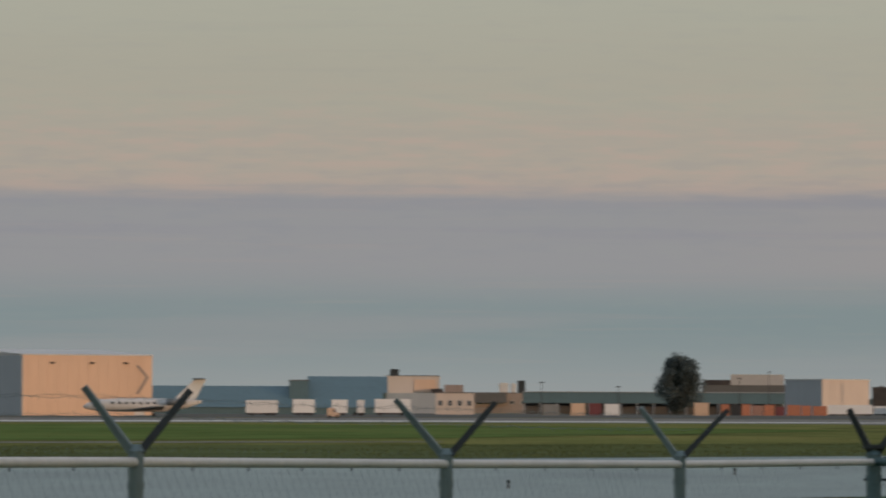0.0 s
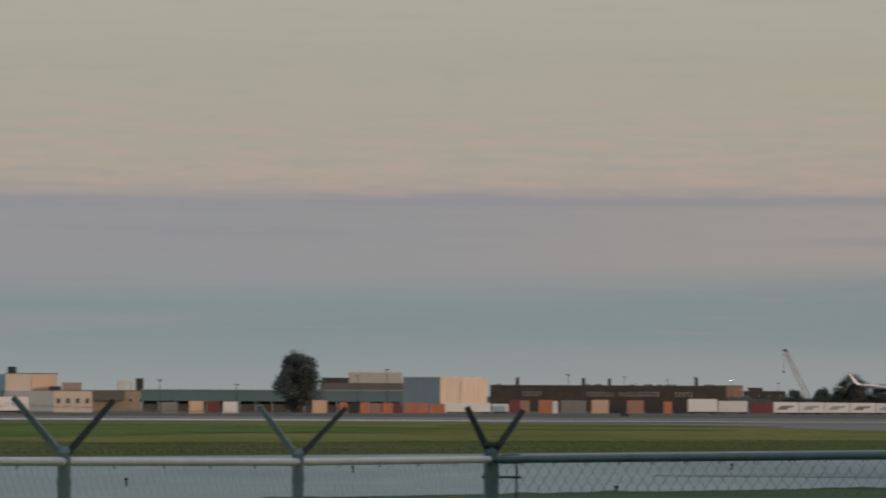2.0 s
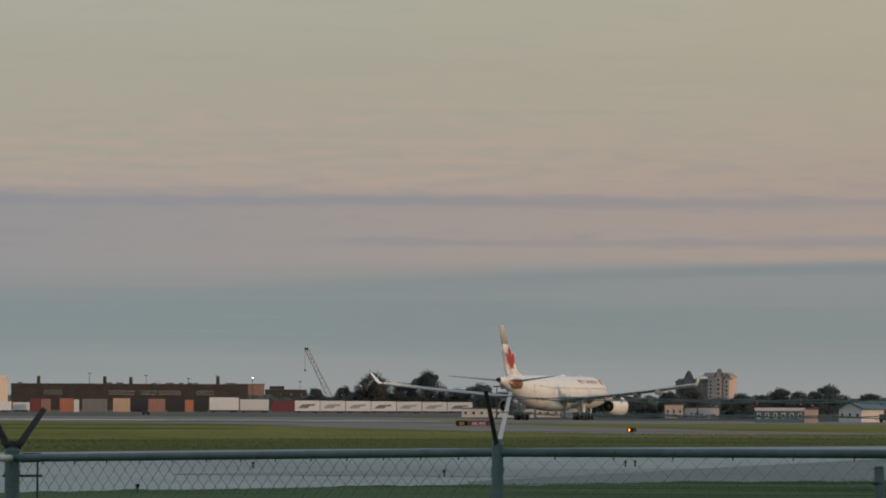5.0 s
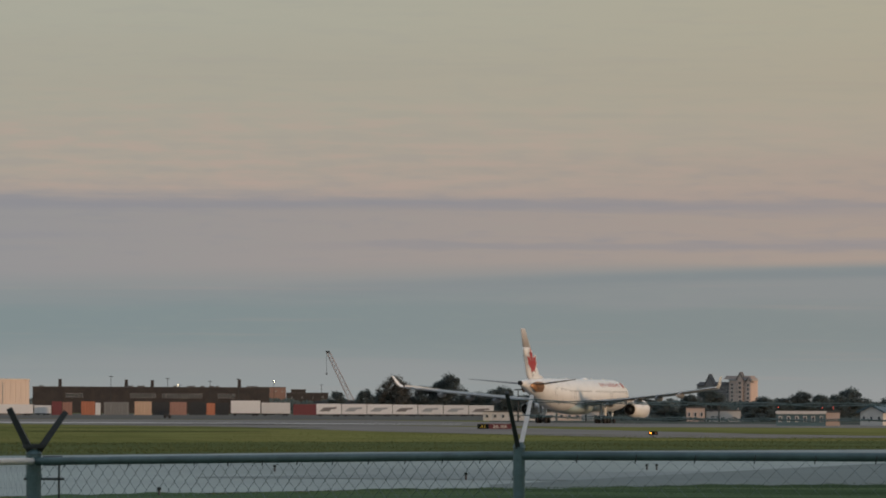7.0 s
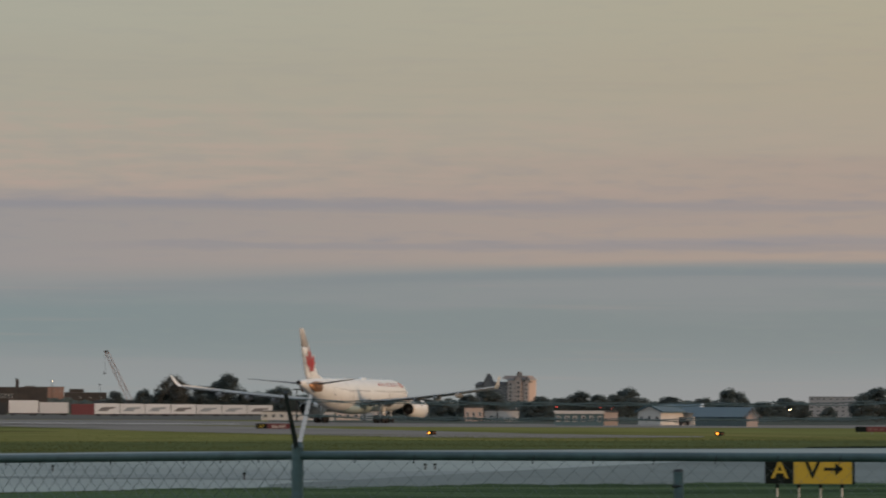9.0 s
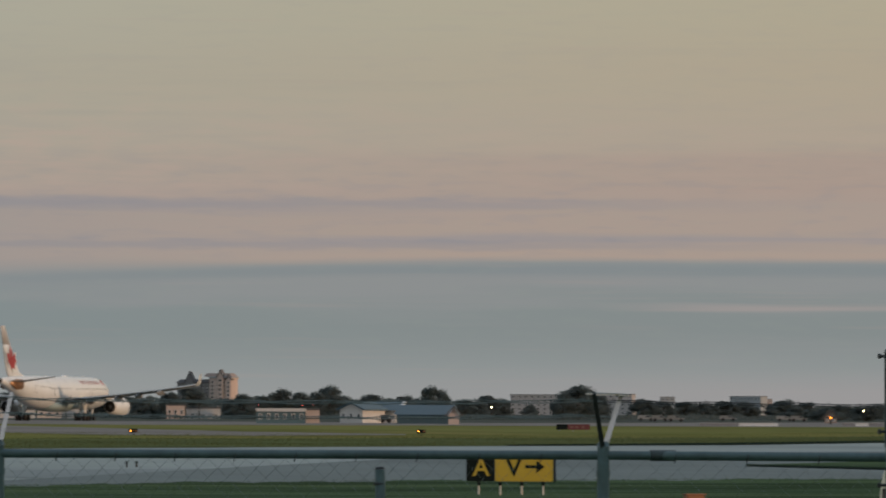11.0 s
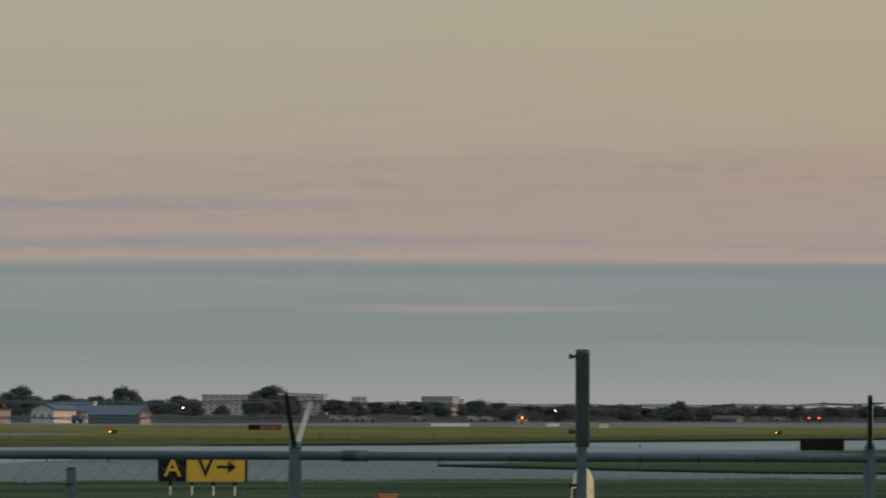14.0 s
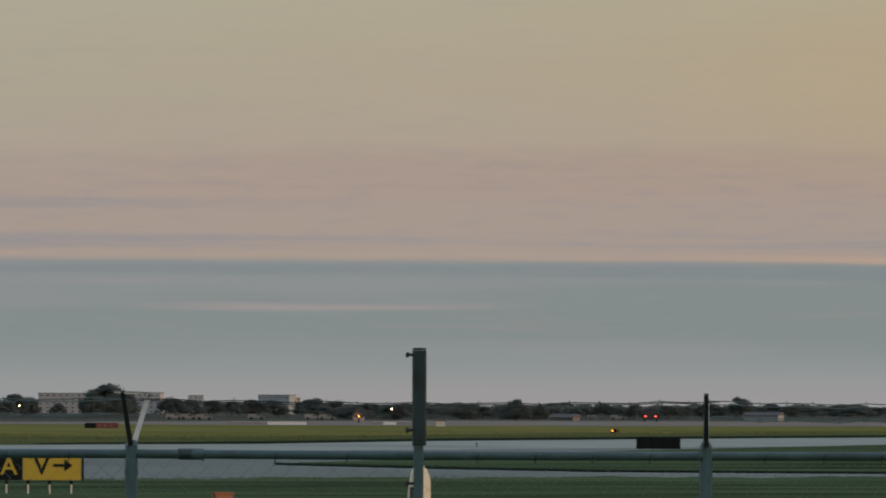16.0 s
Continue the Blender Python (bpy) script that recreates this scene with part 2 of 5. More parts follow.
# Dull grey; on the hotel wing it stands in for shade.
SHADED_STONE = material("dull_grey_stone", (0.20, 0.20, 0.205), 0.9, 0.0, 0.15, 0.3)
PINK_RENDER = material("pale_pinkish_render", (0.41, 0.405, 0.41), 0.85, 0.0, 0.1, 0.1)
DULL_STUCCO = material("dull_warm_render", (0.30, 0.25, 0.225), 0.85, 0.0, 0.12, 0.2)
CRANE_PAINT = material("faded_red_lattice_paint", (0.30, 0.235, 0.22), 0.7, 0.0, 0.1, 0.5)
RAIL_STEEL = material("dark_green_coated_rail", (0.072, 0.128, 0.138), 0.5, 0.2, 0.25, 6.0, stain=(0.052, 0.092, 0.10))
RED_BRICK = material("orange_brick", (0.27, 0.170, 0.145), 0.9, 0.0, 0.2, 0.4)
BEIGE = material("beige_metal_cladding", (0.66, 0.47, 0.34), 0.7, 0.0, 0.07, 0.15, stretch=(1, 1, 0.2), stain=(0.61, 0.43, 0.31))
SAND = material("sand_metal_cladding", (0.58, 0.51, 0.45), 0.7, 0.0, 0.07, 0.15, stretch=(1, 1, 0.2), stain=(0.52, 0.46, 0.41))
# Blue-grey; also stands in for shade on hangar end, box wall, terminal front.
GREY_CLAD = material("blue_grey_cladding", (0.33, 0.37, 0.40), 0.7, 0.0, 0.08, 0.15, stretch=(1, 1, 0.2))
PALE_CLAD = material("pale_grey_cladding", (0.56, 0.56, 0.55), 0.7, 0.0, 0.1, 0.2)
TEAL_ROOF = material("dark_teal_metal_roof", (0.088, 0.155, 0.18), 0.6, 0.0, 0.12, 0.2)
BLUE_ROOF = material("blue_metal_roof", (0.062, 0.112, 0.14), 0.6, 0.0, 0.1, 0.2)
DARK_ROOF = material("dark_felt_roof", (0.115, 0.117, 0.122), 0.9, 0.0, 0.2, 0.2)
STUCCO = material("warm_pale_stucco", (0.54, 0.44, 0.39), 0.8, 0.0, 0.1, 0.2)
BARK = material("dark_bark", (0.05, 0.04, 0.032), 0.95, 0.0, 0.3, 2.0)
LEAF = material("dark_green_leaves", (0.128, 0.158, 0.155), 0.9, 0.0, 0.2, 0.8, each=0.18, spec=0.1, thin=0.5)
LEAF_GREY = material("grey_green_leaves", (0.160, 0.165, 0.150), 0.9, 0.0, 0.2, 0.8, each=0.15, spec=0.1, thin=0.5)
YELLOW = material("yellow_sign_face", (0.48, 0.355, 0.035), 0.5, 0.0, 0.08, 2.0)
SIGN_BLACK = material("black_sign_face", (0.011, 0.016, 0.016), 0.9, 0.0, 0.1, 2.0, spec=0.08)
SIGN_RED = material("red_sign_face", (0.125, 0.03, 0.036), 0.5, 0.0, 0.1, 2.0)
ORANGE_PAINT = material("orange_paint", (0.32, 0.14, 0.07), 0.6, 0.0, 0.1, 2.0)
CREAM = material("cream_plastic", (0.72, 0.68, 0.52), 0.5, 0.0, 0.06, 3.0)
AMBER = material("amber_lamp", (1.0, 0.30, 0.03), emit=5.0)
RED_LAMP = material("red_lamp", (1.0, 0.09, 0.07), emit=3.0)
WARM_LAMP = material("warm_lamp", (1.0, 0.72, 0.42), emit=14.0)
PAINTS = {
    "orange": material("orange_container_paint", (0.47, 0.19, 0.11), 0.6, 0.0, 0.15, 0.5, each=0.15),
    "maroon": material("maroon_container_paint", (0.17, 0.05, 0.055), 0.6, 0.0, 0.15, 0.5, each=0.15),
    "white": material("white_trailer_paint", (0.70, 0.72, 0.73), 0.5, 0.0, 0.08, 0.5, each=0.08),
    "beige": material("beige_container_paint", (0.60, 0.44, 0.32), 0.6, 0.0, 0.12, 0.5, each=0.1),
    "black": material("black_container_paint", (0.03, 0.034, 0.038), 0.6, 0.0, 0.2, 0.5),
    "grey": material("grey_container_paint", (0.22, 0.23, 0.23), 0.6, 0.0, 0.15, 0.5, each=0.15),
    "brown": material("brown_container_paint", (0.34, 0.20, 0.16), 0.6, 0.0, 0.15, 0.5, each=0.15),
}

# ---- mesh helpers ----


def part(name, bm, mat, parent=None, label=""):
    """Links a bmesh as one mesh object under a thing or a part."""
    me = bpy.data.meshes.new(name)
    bm.to_mesh(me)
    bm.free()
    me.materials.append(mat)
    ob = new(name, me)
    ob.parent = parent
    if label:
        ob["label"] = label
    return ob


def smooth(ob):
    ob.data.polygons.foreach_set("use_smooth", [True] * len(ob.data.polygons))
    return ob


def thing(name, where, heading, label, category, group="", kind=""):
    """An Empty at the base of a thing. heading: degrees, anticlockwise from x."""
    ob = new(name)
    ob.empty_display_size = 0.2
    ob.matrix_basis = pose(*where, 0, 0, heading)
    return tagged(ob, label, category, group, kind)


def add_box(bm, x0, x1, y0, y1, z0, z1, bevel=0.0):
    m = Matrix.LocRotScale(((x0 + x1) / 2, (y0 + y1) / 2, (z0 + z1) / 2), None, (x1 - x0, y1 - y0, z1 - z0))
    made = bmesh.ops.create_cube(bm, size=1, matrix=m)["verts"]
    if bevel:
        bmesh.ops.bevel(bm, geom=list({e for v in made for e in v.link_edges}), offset=bevel, segments=2, affect="EDGES")
    return bm


def box(*size, bevel=0.0):
    return add_box(bmesh.new(), *size, bevel=bevel)


def add_rod(bm, a, b, r0, r1=None, sides=10):
    a, b = Vector(a), Vector(b)
    m = Matrix.Translation((a + b) / 2) @ (b - a).to_track_quat("Z", "Y").to_matrix().to_4x4()
    bmesh.ops.create_cone(bm, cap_ends=True, segments=sides, radius1=r0, radius2=r0 if r1 is None else r1, depth=(b - a).length, matrix=m)
    return bm


def rod(*a, **k):
    return add_rod(bmesh.new(), *a, **k)


def loft(rings, close=True):
    """Joins rings of equal count with quads and caps the ends."""
    bm = bmesh.new()
    made = [[bm.verts.new(p) for p in ring] for ring in rings]
    n = len(rings[0])
    for a, b in zip(made, made[1:]):
        for i in range(n):
            bm.faces.new((a[i], a[(i + 1) % n], b[(i + 1) % n], b[i]))
    if close:
        bm.faces.new(made[0][::-1])
        bm.faces.new(made[-1])
    bmesh.ops.recalc_face_normals(bm, faces=bm.faces)
    return bm


def prism(outline, depth, axis="y", start=0.0):
    """An outline of (x, z) pushed along y, or of (x, y) pushed along z."""
    put = (lambda p, q: (p[0], q, p[1])) if axis == "y" else (lambda p, q: (p[0], p[1], q))
    return loft([[put(p, start) for p in outline], [put(p, start + depth) for p in outline]])


# ---- ground ----


def sheet(name, near, out, z, mat, label, category):
    """A flat sheet between two lines of points, each of (bearing, distance)."""
    bm = bmesh.new()
    a = [bm.verts.new(spot(b, d, z)) for b, d in near]
    c = [bm.verts.new(spot(b, d, z)) for b, d in out]
    for i in range(len(a) - 1):
        bm.faces.new((a[i], a[i + 1], c[i + 1], c[i]))
    bmesh.ops.recalc_face_normals(bm, faces=bm.faces)
    if bm.faces[:][0].normal.z < 0:
        bmesh.ops.reverse_faces(bm, faces=bm.faces)
    return tagged(part(name, bm, mat), label, category, kind="structure")


bm = bmesh.new()
bmesh.ops.create_grid(bm, x_segments=40, y_segments=40, size=4800)
tagged(part("ground", bm, GRASS), "wide flat airfield of mown yellow-green grass", "grass", kind="structure")


def line(*pairs):
    return [(b, far(b, v)) for b, v in pairs]


sheet("taxiway_near", [(-600, 90), (784, 122), (1545, 136), (2145, 148), (3100, 168), (3700, 175), (4014, 178), (4600, 182), (5200, 188)],
      line((-600, 817), (784, 813), (1545, 808), (2145, 802), (3100, 797), (3700, 794), (4014, 789), (4600, 784), (5200, 780)), 0.02, ASPHALT,
      "broad worn grey asphalt taxiway behind the fence", "taxiway")
sheet("taxiway_island", line((3726, 832), (4014, 839), (4300, 845), (4800, 848), (5200, 849)),
      line((3726, 831), (4014, 822), (4300, 809), (4800, 797), (5200, 790)), 0.06, VERGE_GRASS, "dark grass island between two taxiway arms", "grass")
sheet("taxiway_island_edge", line((3722, 833.5), (4014, 841), (4300, 846.5), (4800, 849.5), (5200, 850.5)), line((3722, 830.5), (4014, 837.5), (4300, 843.5), (4800, 846.5), (5200, 847.5)), 0.08, EDGE_GRASS, "dark rim of a grass island", "grass")
# asphalt drawn darker over the right part of the near taxiway
sheet("taxiway_newer", [(2350, 138), (2800, 150), (3100, 156), (3400, 160), (3700, 164), (4014, 166), (4600, 170), (5200, 176)], line((2350, 862), (2800, 836), (3100, 820), (3400, 810), (3700, 808), (4014, 806), (4600, 800), (5200, 796)), 0.045, DARK_ASPHALT, "darker stretch of taxiway asphalt", "taxiway")
sheet("verge_rim", line((3300, 796), (3700, 794.5), (4014, 789.5), (4600, 784.5), (5200, 780.5)), line((3300, 794.5), (3700, 790.5), (4014, 785.5), (4600, 781), (5200, 777)), 0.06, EDGE_GRASS, "dark rim of the grass along the taxiway", "grass")
sheet("taxiway_patch", line((1830, 848), (2100, 850), (2450, 853), (2900, 852), (3300, 846)), line((1830, 847), (2100, 843), (2450, 839), (2900, 836), (3300, 845)), 0.035, PATCH, "darker patch of newer asphalt on the taxiway", "patch")
edge = [(b, float(np.interp(b, (-900, 784, 3050, 5600), (80, 118, 164, 190))) + 1.6 * math.sin(b / 83) + 1.1 * math.sin(b / 31 + 1) + 0.7 * math.sin(b / 12)) for b in range(-900, 5601, 10)]
sheet("verge_near", [(b, 4) for b, d in edge], edge, 0.055, VERGE_GRASS, "long dark green grass beside the fence", "grass")
sheet("verge_middle", line((-600, 816.5), (784, 812.5), (1545, 807.5), (2145, 801.5), (3100, 796.5), (3700, 793.5), (4014, 788.5), (5200, 779.5)),
      line((-600, 790), (784, 788), (1545, 786), (2145, 784), (3100, 782), (3700, 782), (4014, 778), (5200, 772)), 0.03, ROUGH_GRASS, "strip of longer dark grass along the taxiway", "grass")
sheet("service_road", line((-600, 784), (300, 784), (784, 783)), line((-600, 782), (300, 782), (784, 782)), 0.02, RUNWAY, "thin pale service track in the grass", "track")
sheet("runway", line((-600, 746), (784, 748), (1500, 751), (2145, 754), (2600, 757.5), (3300, 759.5), (4014, 762.5), (5200, 764)),
      line((-600, 738), (784, 740), (1500, 743), (2145, 745.5), (2600, 751.5), (3300, 755), (4014, 753.5), (5200, 756)), 0.02, RUNWAY,
      "long pale grey concrete runway across the airfield", "runway")
sheet("runway_edge_line", line((-600, 745.0), (784, 747), (1500, 749.6), (2300, 752.6)), line((-600, 743.2), (784, 745), (1500, 748.4), (2300, 752.2)), 0.04, PAINT, "worn pale painted runway edge line", "marking")
sheet("taxiway_cross", line((1500, 751.6), (1900, 757), (2145, 765), (2350, 770), (2600, 776), (2850, 777.5), (3120, 776)), line((1500, 751.2), (1900, 751.6), (2145, 754.2), (2350, 757.7), (2600, 764), (2850, 770.5), (3120, 774.5)), 0.02, RUNWAY, "grey taxiway running across the grass to the runway", "taxiway")
sheet("green_field", line((-600, 780), (300, 779), (784, 776), (1150, 770), (1500, 763.5)), line((-600, 750), (300, 751), (784, 753), (1150, 757), (1500, 763)), 0.025, GREEN_FIELD, "fresher green stretch of mown grass", "grass")
for k, (b0, b1, v0, v1) in enumerate(((1450, 2060, 757.5, 759.0), (1500, 1980, 764.0, 765.5), (200, 900, 757.0, 757.5), (900, 1400, 769.0, 770.0))):
    sheet("drain_line", line((b0, v0 + 0.9), ((b0 + b1) / 2, (v0 + v1) / 2 + 1.1), (b1, v1 + 0.8)), line((b0, v0 + 0.3), ((b0 + b1) / 2, (v0 + v1) / 2), (b1, v1 + 0.4)), 0.04, ROUGH_GRASS, "thin dark line of longer grass along a drain", "grass")
sheet("apron", line((-600, 737.5), (784, 739.5), (1500, 742.5), (2145, 745), (2600, 746.5)), line((-600, 731), (784, 732), (1500, 733), (2145, 735), (2600, 738)), 0.03, APRON, "dark stained asphalt apron before the hangars", "apron")

SCRUB_GROUND = material("dull_scrubby_ground", (0.105, 0.115, 0.098), 1.0, vary=0.5, scale=0.06, stretch=(1, 0.2, 1), stain=(0.085, 0.098, 0.085), spec=0.0)
sheet("scrub_ground", line((2350, 748), (2600, 751.4), (3300, 754.9), (4014, 753.4), (5200, 755.9)), line((2350, 734), (2600, 735.5), (3300, 738), (4014, 741), (5200, 746)), 0.015, SCRUB_GROUND, "dull scrubby ground beyond the runway", "ground")

# ---- buildings ----


def frontage(b0, b1, base, top, lean=0.0):
    """Distance, middle place, width, height and heading of a front seen between two bearings. lean: degrees by which it turns away."""
    b = (b0 + b1) / 2
    d = far(b, base)
    w = (b1 - b0) / 1e4 * d / math.cos(radians(lean))
    return spot(b, d), w, tall(b, top, d), -math.degrees((b - 784) / 1e4) + lean


def add_window(parent, x, z, w, h, y=0.0):
    fr = part("window", box(x - w / 2, x + w / 2, y - 0.10, y + 0.02, z, z + h), PALE_CLAD, parent)
    part("pane", box(x - w / 2 + 0.12, x + w / 2 - 0.12, y - 0.14, y - 0.103, z + 0.12, z + h - 0.12), GLASS_DARK, fr)


def block(name, b0, b1, base, top, mat, label, category="building", depth=14.0, lean=0.0, roof="flat", roof_mat=None, rise=2.0, side=None, windows=None, group=""):
    """A house with walls, a roof with its edge, and rows of windows on its front. windows: (storeys, columns, width, height)."""
    at, w, h, turned = frontage(b0, b1, base, top, lean)
    ob = thing(name, at, turned, label, category, group)
    roof_mat = roof_mat or DARK_ROOF
    wall_h = h if roof == "flat" else h - rise
    if roof == "gable":
        part("wall", prism([(-w / 2, -0.3), (w / 2, -0.3), (w / 2, wall_h), (0, h - 0.25), (-w / 2, wall_h)], depth), mat, ob)
    else:
        part("wall", box(-w / 2, w / 2, 0, depth, -0.3, wall_h), mat, ob)
    if roof == "flat":
        bm = box(-w / 2 - 0.15, w / 2 + 0.15, -0.15, depth + 0.15, wall_h + 0.003, wall_h + 0.28)
        part("roof", bm, roof_mat, ob)
    elif roof == "ridge":  # ridge along the front
        o = [(-0.6, wall_h + 0.003), (depth + 0.6, wall_h + 0.003), (depth / 2, h)]
        part("roof", loft([[(x, y, z) for y, z in o] for x in (-w / 2 - 0.4, w / 2 + 0.4)]), roof_mat, ob)
    else:  # gable towards the front
        o = [(-w / 2 - 0.5, wall_h - 0.2), (0, h - 0.22), (w / 2 + 0.5, wall_h - 0.2), (w / 2 + 0.5, wall_h + 0.05), (0, h + 0.05), (-w / 2 - 0.5, wall_h + 0.05)]
        part("roof", prism(o, depth + 0.8, start=-0.4), roof_mat, ob)
    if windows:
        storeys, cols, ww, wh = windows
        step = wall_h / storeys
        ww, wh = min(ww, 0.45 * w / cols), min(wh, 0.45 * step)
        for s in range(storeys):
            for c in range(cols):
                add_window(ob, -w / 2 + (c + 0.5) * w / cols, s * step + (step - wh) * 0.55, ww, wh)
    if side:
        part("cladding", box(w / 2 + 0.003, w / 2 + 0.12, 0.05, depth - 0.05, 0, wall_h - 0.05), side, ob)
    return ob, w, h


# the warm-lit hangar; the gable end's shade is put into a blue-grey skin
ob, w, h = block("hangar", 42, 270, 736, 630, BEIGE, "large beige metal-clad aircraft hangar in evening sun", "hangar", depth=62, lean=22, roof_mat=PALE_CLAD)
part("end_cladding", box(-w / 2 - 0.2, -w / 2 - 0.003, 0, 62, 0, h), GREY_CLAD, ob, "gable end with its shade painted blue-grey")
for k in range(4):
    part("sliding_door", box(-w / 2 - 0.45 - 0.1 * (k % 2), -w / 2 - 0.21, 16 + k * 9, 24.8 + k * 9, 0, h * 0.8), PALE_CLAD, ob, "pale sliding hangar door")
part("roof_ridge", loft([[(x, y, z) for y, z in ((-0.2, h + 0.29), (62, h + 0.29), (31, h + 1.7))] for x in (-w / 2 - 0.3, w / 2 + 0.2)]), PALE_CLAD, ob, "shallow pale metal roof")
for i in range(int(w / 2.4)):
    x = -w / 2 + 1.2 + i * 2.4
    part("cladding_rib", box(x - 0.05, x + 0.05, -0.07, -0.003, 0.2, h - 0.3), BEIGE, ob)
for x in (-8.5, 1.0, 9.0):
    part("wall_lamp", box(x - 0.5, x + 0.5, -0.5, -0.08, h - 1.8, h - 1.4, bevel=0.05), BRICK, ob)
d = far(156, 736)
x0, x1 = w * 0.37, w * 0.475
z0, z1, z2 = (tall(250, v, d) for v in (698, 668, 647))
part("wall_mark", prism([(x0, z0), (x0 + 0.8, z0), (x1, z1), (x0 + 0.8, z2), (x0, z2), (x1 - 0.8, z1)], -0.02, start=-0.09), DULL_STUCCO, ob, "dull brown chevron-shaped mark")
part("door", box(w / 2 - 4.2, w / 2 - 1.8, -0.12, -0.004, 0, 3.0), PALE_CLAD, ob)
# Warehouse and raised hall walls take the dark roof teal to imitate shade.
block("warehouse", 270, 676, 733, 683, TEAL_ROOF, "long low warehouse with a teal metal roof", "warehouse", depth=30, roof="ridge", roof_mat=TEAL_ROOF, rise=6.5)
block("raised_step", 512, 546, 733.2, 674, TEAL_ROOF, "low dark step of a teal-roofed hall", "hall", depth=20)
block("raised_hall", 546, 684, 733.5, 666, TEAL_ROOF, "tall teal-roofed hall beside a beige block", "hall", depth=24, roof="ridge", roof_mat=TEAL_ROOF, rise=5.0)
ob, w, h = block("terminal_block", 684, 777, 732, 666, SAND, "tall beige flat-roofed block lit by low sun", depth=22, side=SAND)
d = far(730, 732)
# lower front faces the same sun; its shade is put into the grey
part("lower_front", box(-w / 2 + 0.4, w / 2 - 0.3, -6.0, -0.02, 0, tall(730, 696, d)), GREY_CLAD, ob, "lower front box with its shade put in as grey")
part("corner_annex", box(-w / 2 - 3.4, -w / 2 - 0.2, 0.4, 12, 0, tall(680, 682, d)), SAND, ob)
# right part of the upper wall, warmer and brighter than the left
part("bright_panel", box(w * 0.02, w * 0.44, -0.25, -0.155, tall(730, 694, d), h - 1.2), BEIGE, ob, "warmer brighter right part of the upper wall")
part("roof_plant", box(-w / 2 + 1.2, -w / 2 + 4.4, 5, 8, h + 0.29, h + 2.6, bevel=0.2), DARK_STEEL, ob, "dark rooftop plant")
part("low_plant", box(w / 2 - 3.0, w / 2 + 1.4, -5.0, -1.0, tall(730, 696, d) + 0.01, tall(730, 688, d), bevel=0.2), BRICK, ob, "dark brown rooftop unit")
ob, w, h = block("terminal_annex", 771, 839, 734, 696, SAND, "lower beige annex beside a tall block", depth=16, windows=(1, 4, 1.4, 1.8))
part("roof_storey", box(-w * 0.28, w * 0.22, 3, 12, h + 0.285, h + 2.6), DULL_STUCCO, ob, "dull brown set-back roof storey")
ob, w, h = block("concourse", 839, 935, 731.5, 696, DULL_STUCCO, "dull brown airport concourse under a dark overhang", depth=20, windows=(1, 5, 2.4, 1.6))
part("overhang", box(-w / 2 + 0.3, w * 0.1, -4.0, -0.16, h - 4.0, h + 0.2), DARK_ROOF, ob, "dark flat overhang")
for x0, x1, z, mat in ((-0.04, 0.13, 4.2, PALE_CLAD), (0.18, 0.27, 4.0, PALE_CLAD), (0.30, 0.44, 5.2, DARK_STEEL)):
    part("roof_unit", box(w * x0, w * x1, 2, 6, h + 0.285, h + z, bevel=0.2), mat, ob)

# the long canopy before the tree: roof on posts
at, w, h, turned = frontage(925, 1388, 734, 695)
ob = thing("freight_canopy", at, turned, "very long low freight canopy with a dark teal fascia", "canopy")
part("fascia", box(-w / 2, w / 2, 0, 9, h - 3.9, h), TEAL_ROOF, ob)
part("roof", box(-w / 2 - 0.2, w / 2 + 0.2, -0.3, 9.3, h + 0.003, h + 0.25), GREY_CLAD, ob)
# back wall darkened to stand in for the shade beneath the canopy
part("back_wall", box(-w / 2, w / 2, 8.6, 9, 0, h - 3.91), DARK_ROOF, ob)
for i in range(17):
    x = -w / 2 + 0.4 + i * (w - 0.8) / 16
    part("post", box(x - 0.18, x + 0.18, 0.1, 0.5, 0, h - 3.91), GREY_CLAD, ob)
block("pale_hall", 1292, 1386, 730.5, 664, PINK_RENDER, "pale flat-roofed hall behind a dark depot", "hall", depth=20, roof_mat=PALE_CLAD)
ob, w, h = block("depot", 1243, 1392, 731.5, 683, DARK_ROOF, "dark depot behind a long canopy", "depot", depth=18, windows=(1, 8, 1.6, 1.4))
part("stair_head", box(-w / 2 + 0.5, -w * 0.17, 2, 10, h + 0.285, h + 3.0), BRICK, ob, "dark stair head")

# the two-faced box building; grey wall carries the shade, sand wall the sunlight
at, w, h, turned = frontage(1388, 1453, 733.5, 672, -38)
ob = thing("box_building", spot(1453, far(1453, 735)), turned - 0, "square building with shade painted grey and sunlight painted sand on its walls", "building")
w1 = 65 / 1e4 * far(1453, 735) / math.cos(radians(38))
w2 = 90 / 1e4 * far(1453, 735) / math.sin(radians(38)) * 0.93
h = tall(1453, 673, far(1453, 735))
part("wall", box(-w1, 0, 0, w2, -0.2, h), GREY_CLAD, ob)
part("cladding", box(0.003, 0.25, 0.0, w2, -0.2, h), SAND, ob, "sand cladding with the sunlight put into its colour")
part("roof", box(-w1 - 0.2, 0.45, -0.2, w2 + 0.2, h + 0.003, h + 0.4), PALE_CLAD, ob)
for k in range(9):
    part("cladding_rib", box(0.253, 0.33, 1.0 + k * w2 / 9, 1.12 + k * w2 / 9, 0, h - 0.1), SAND, ob)
part("downpipe", rod((0.45, w2 * 0.42, 0), (0.45, w2 * 0.42, h - 1), 0.12), GREY_CLAD, ob)

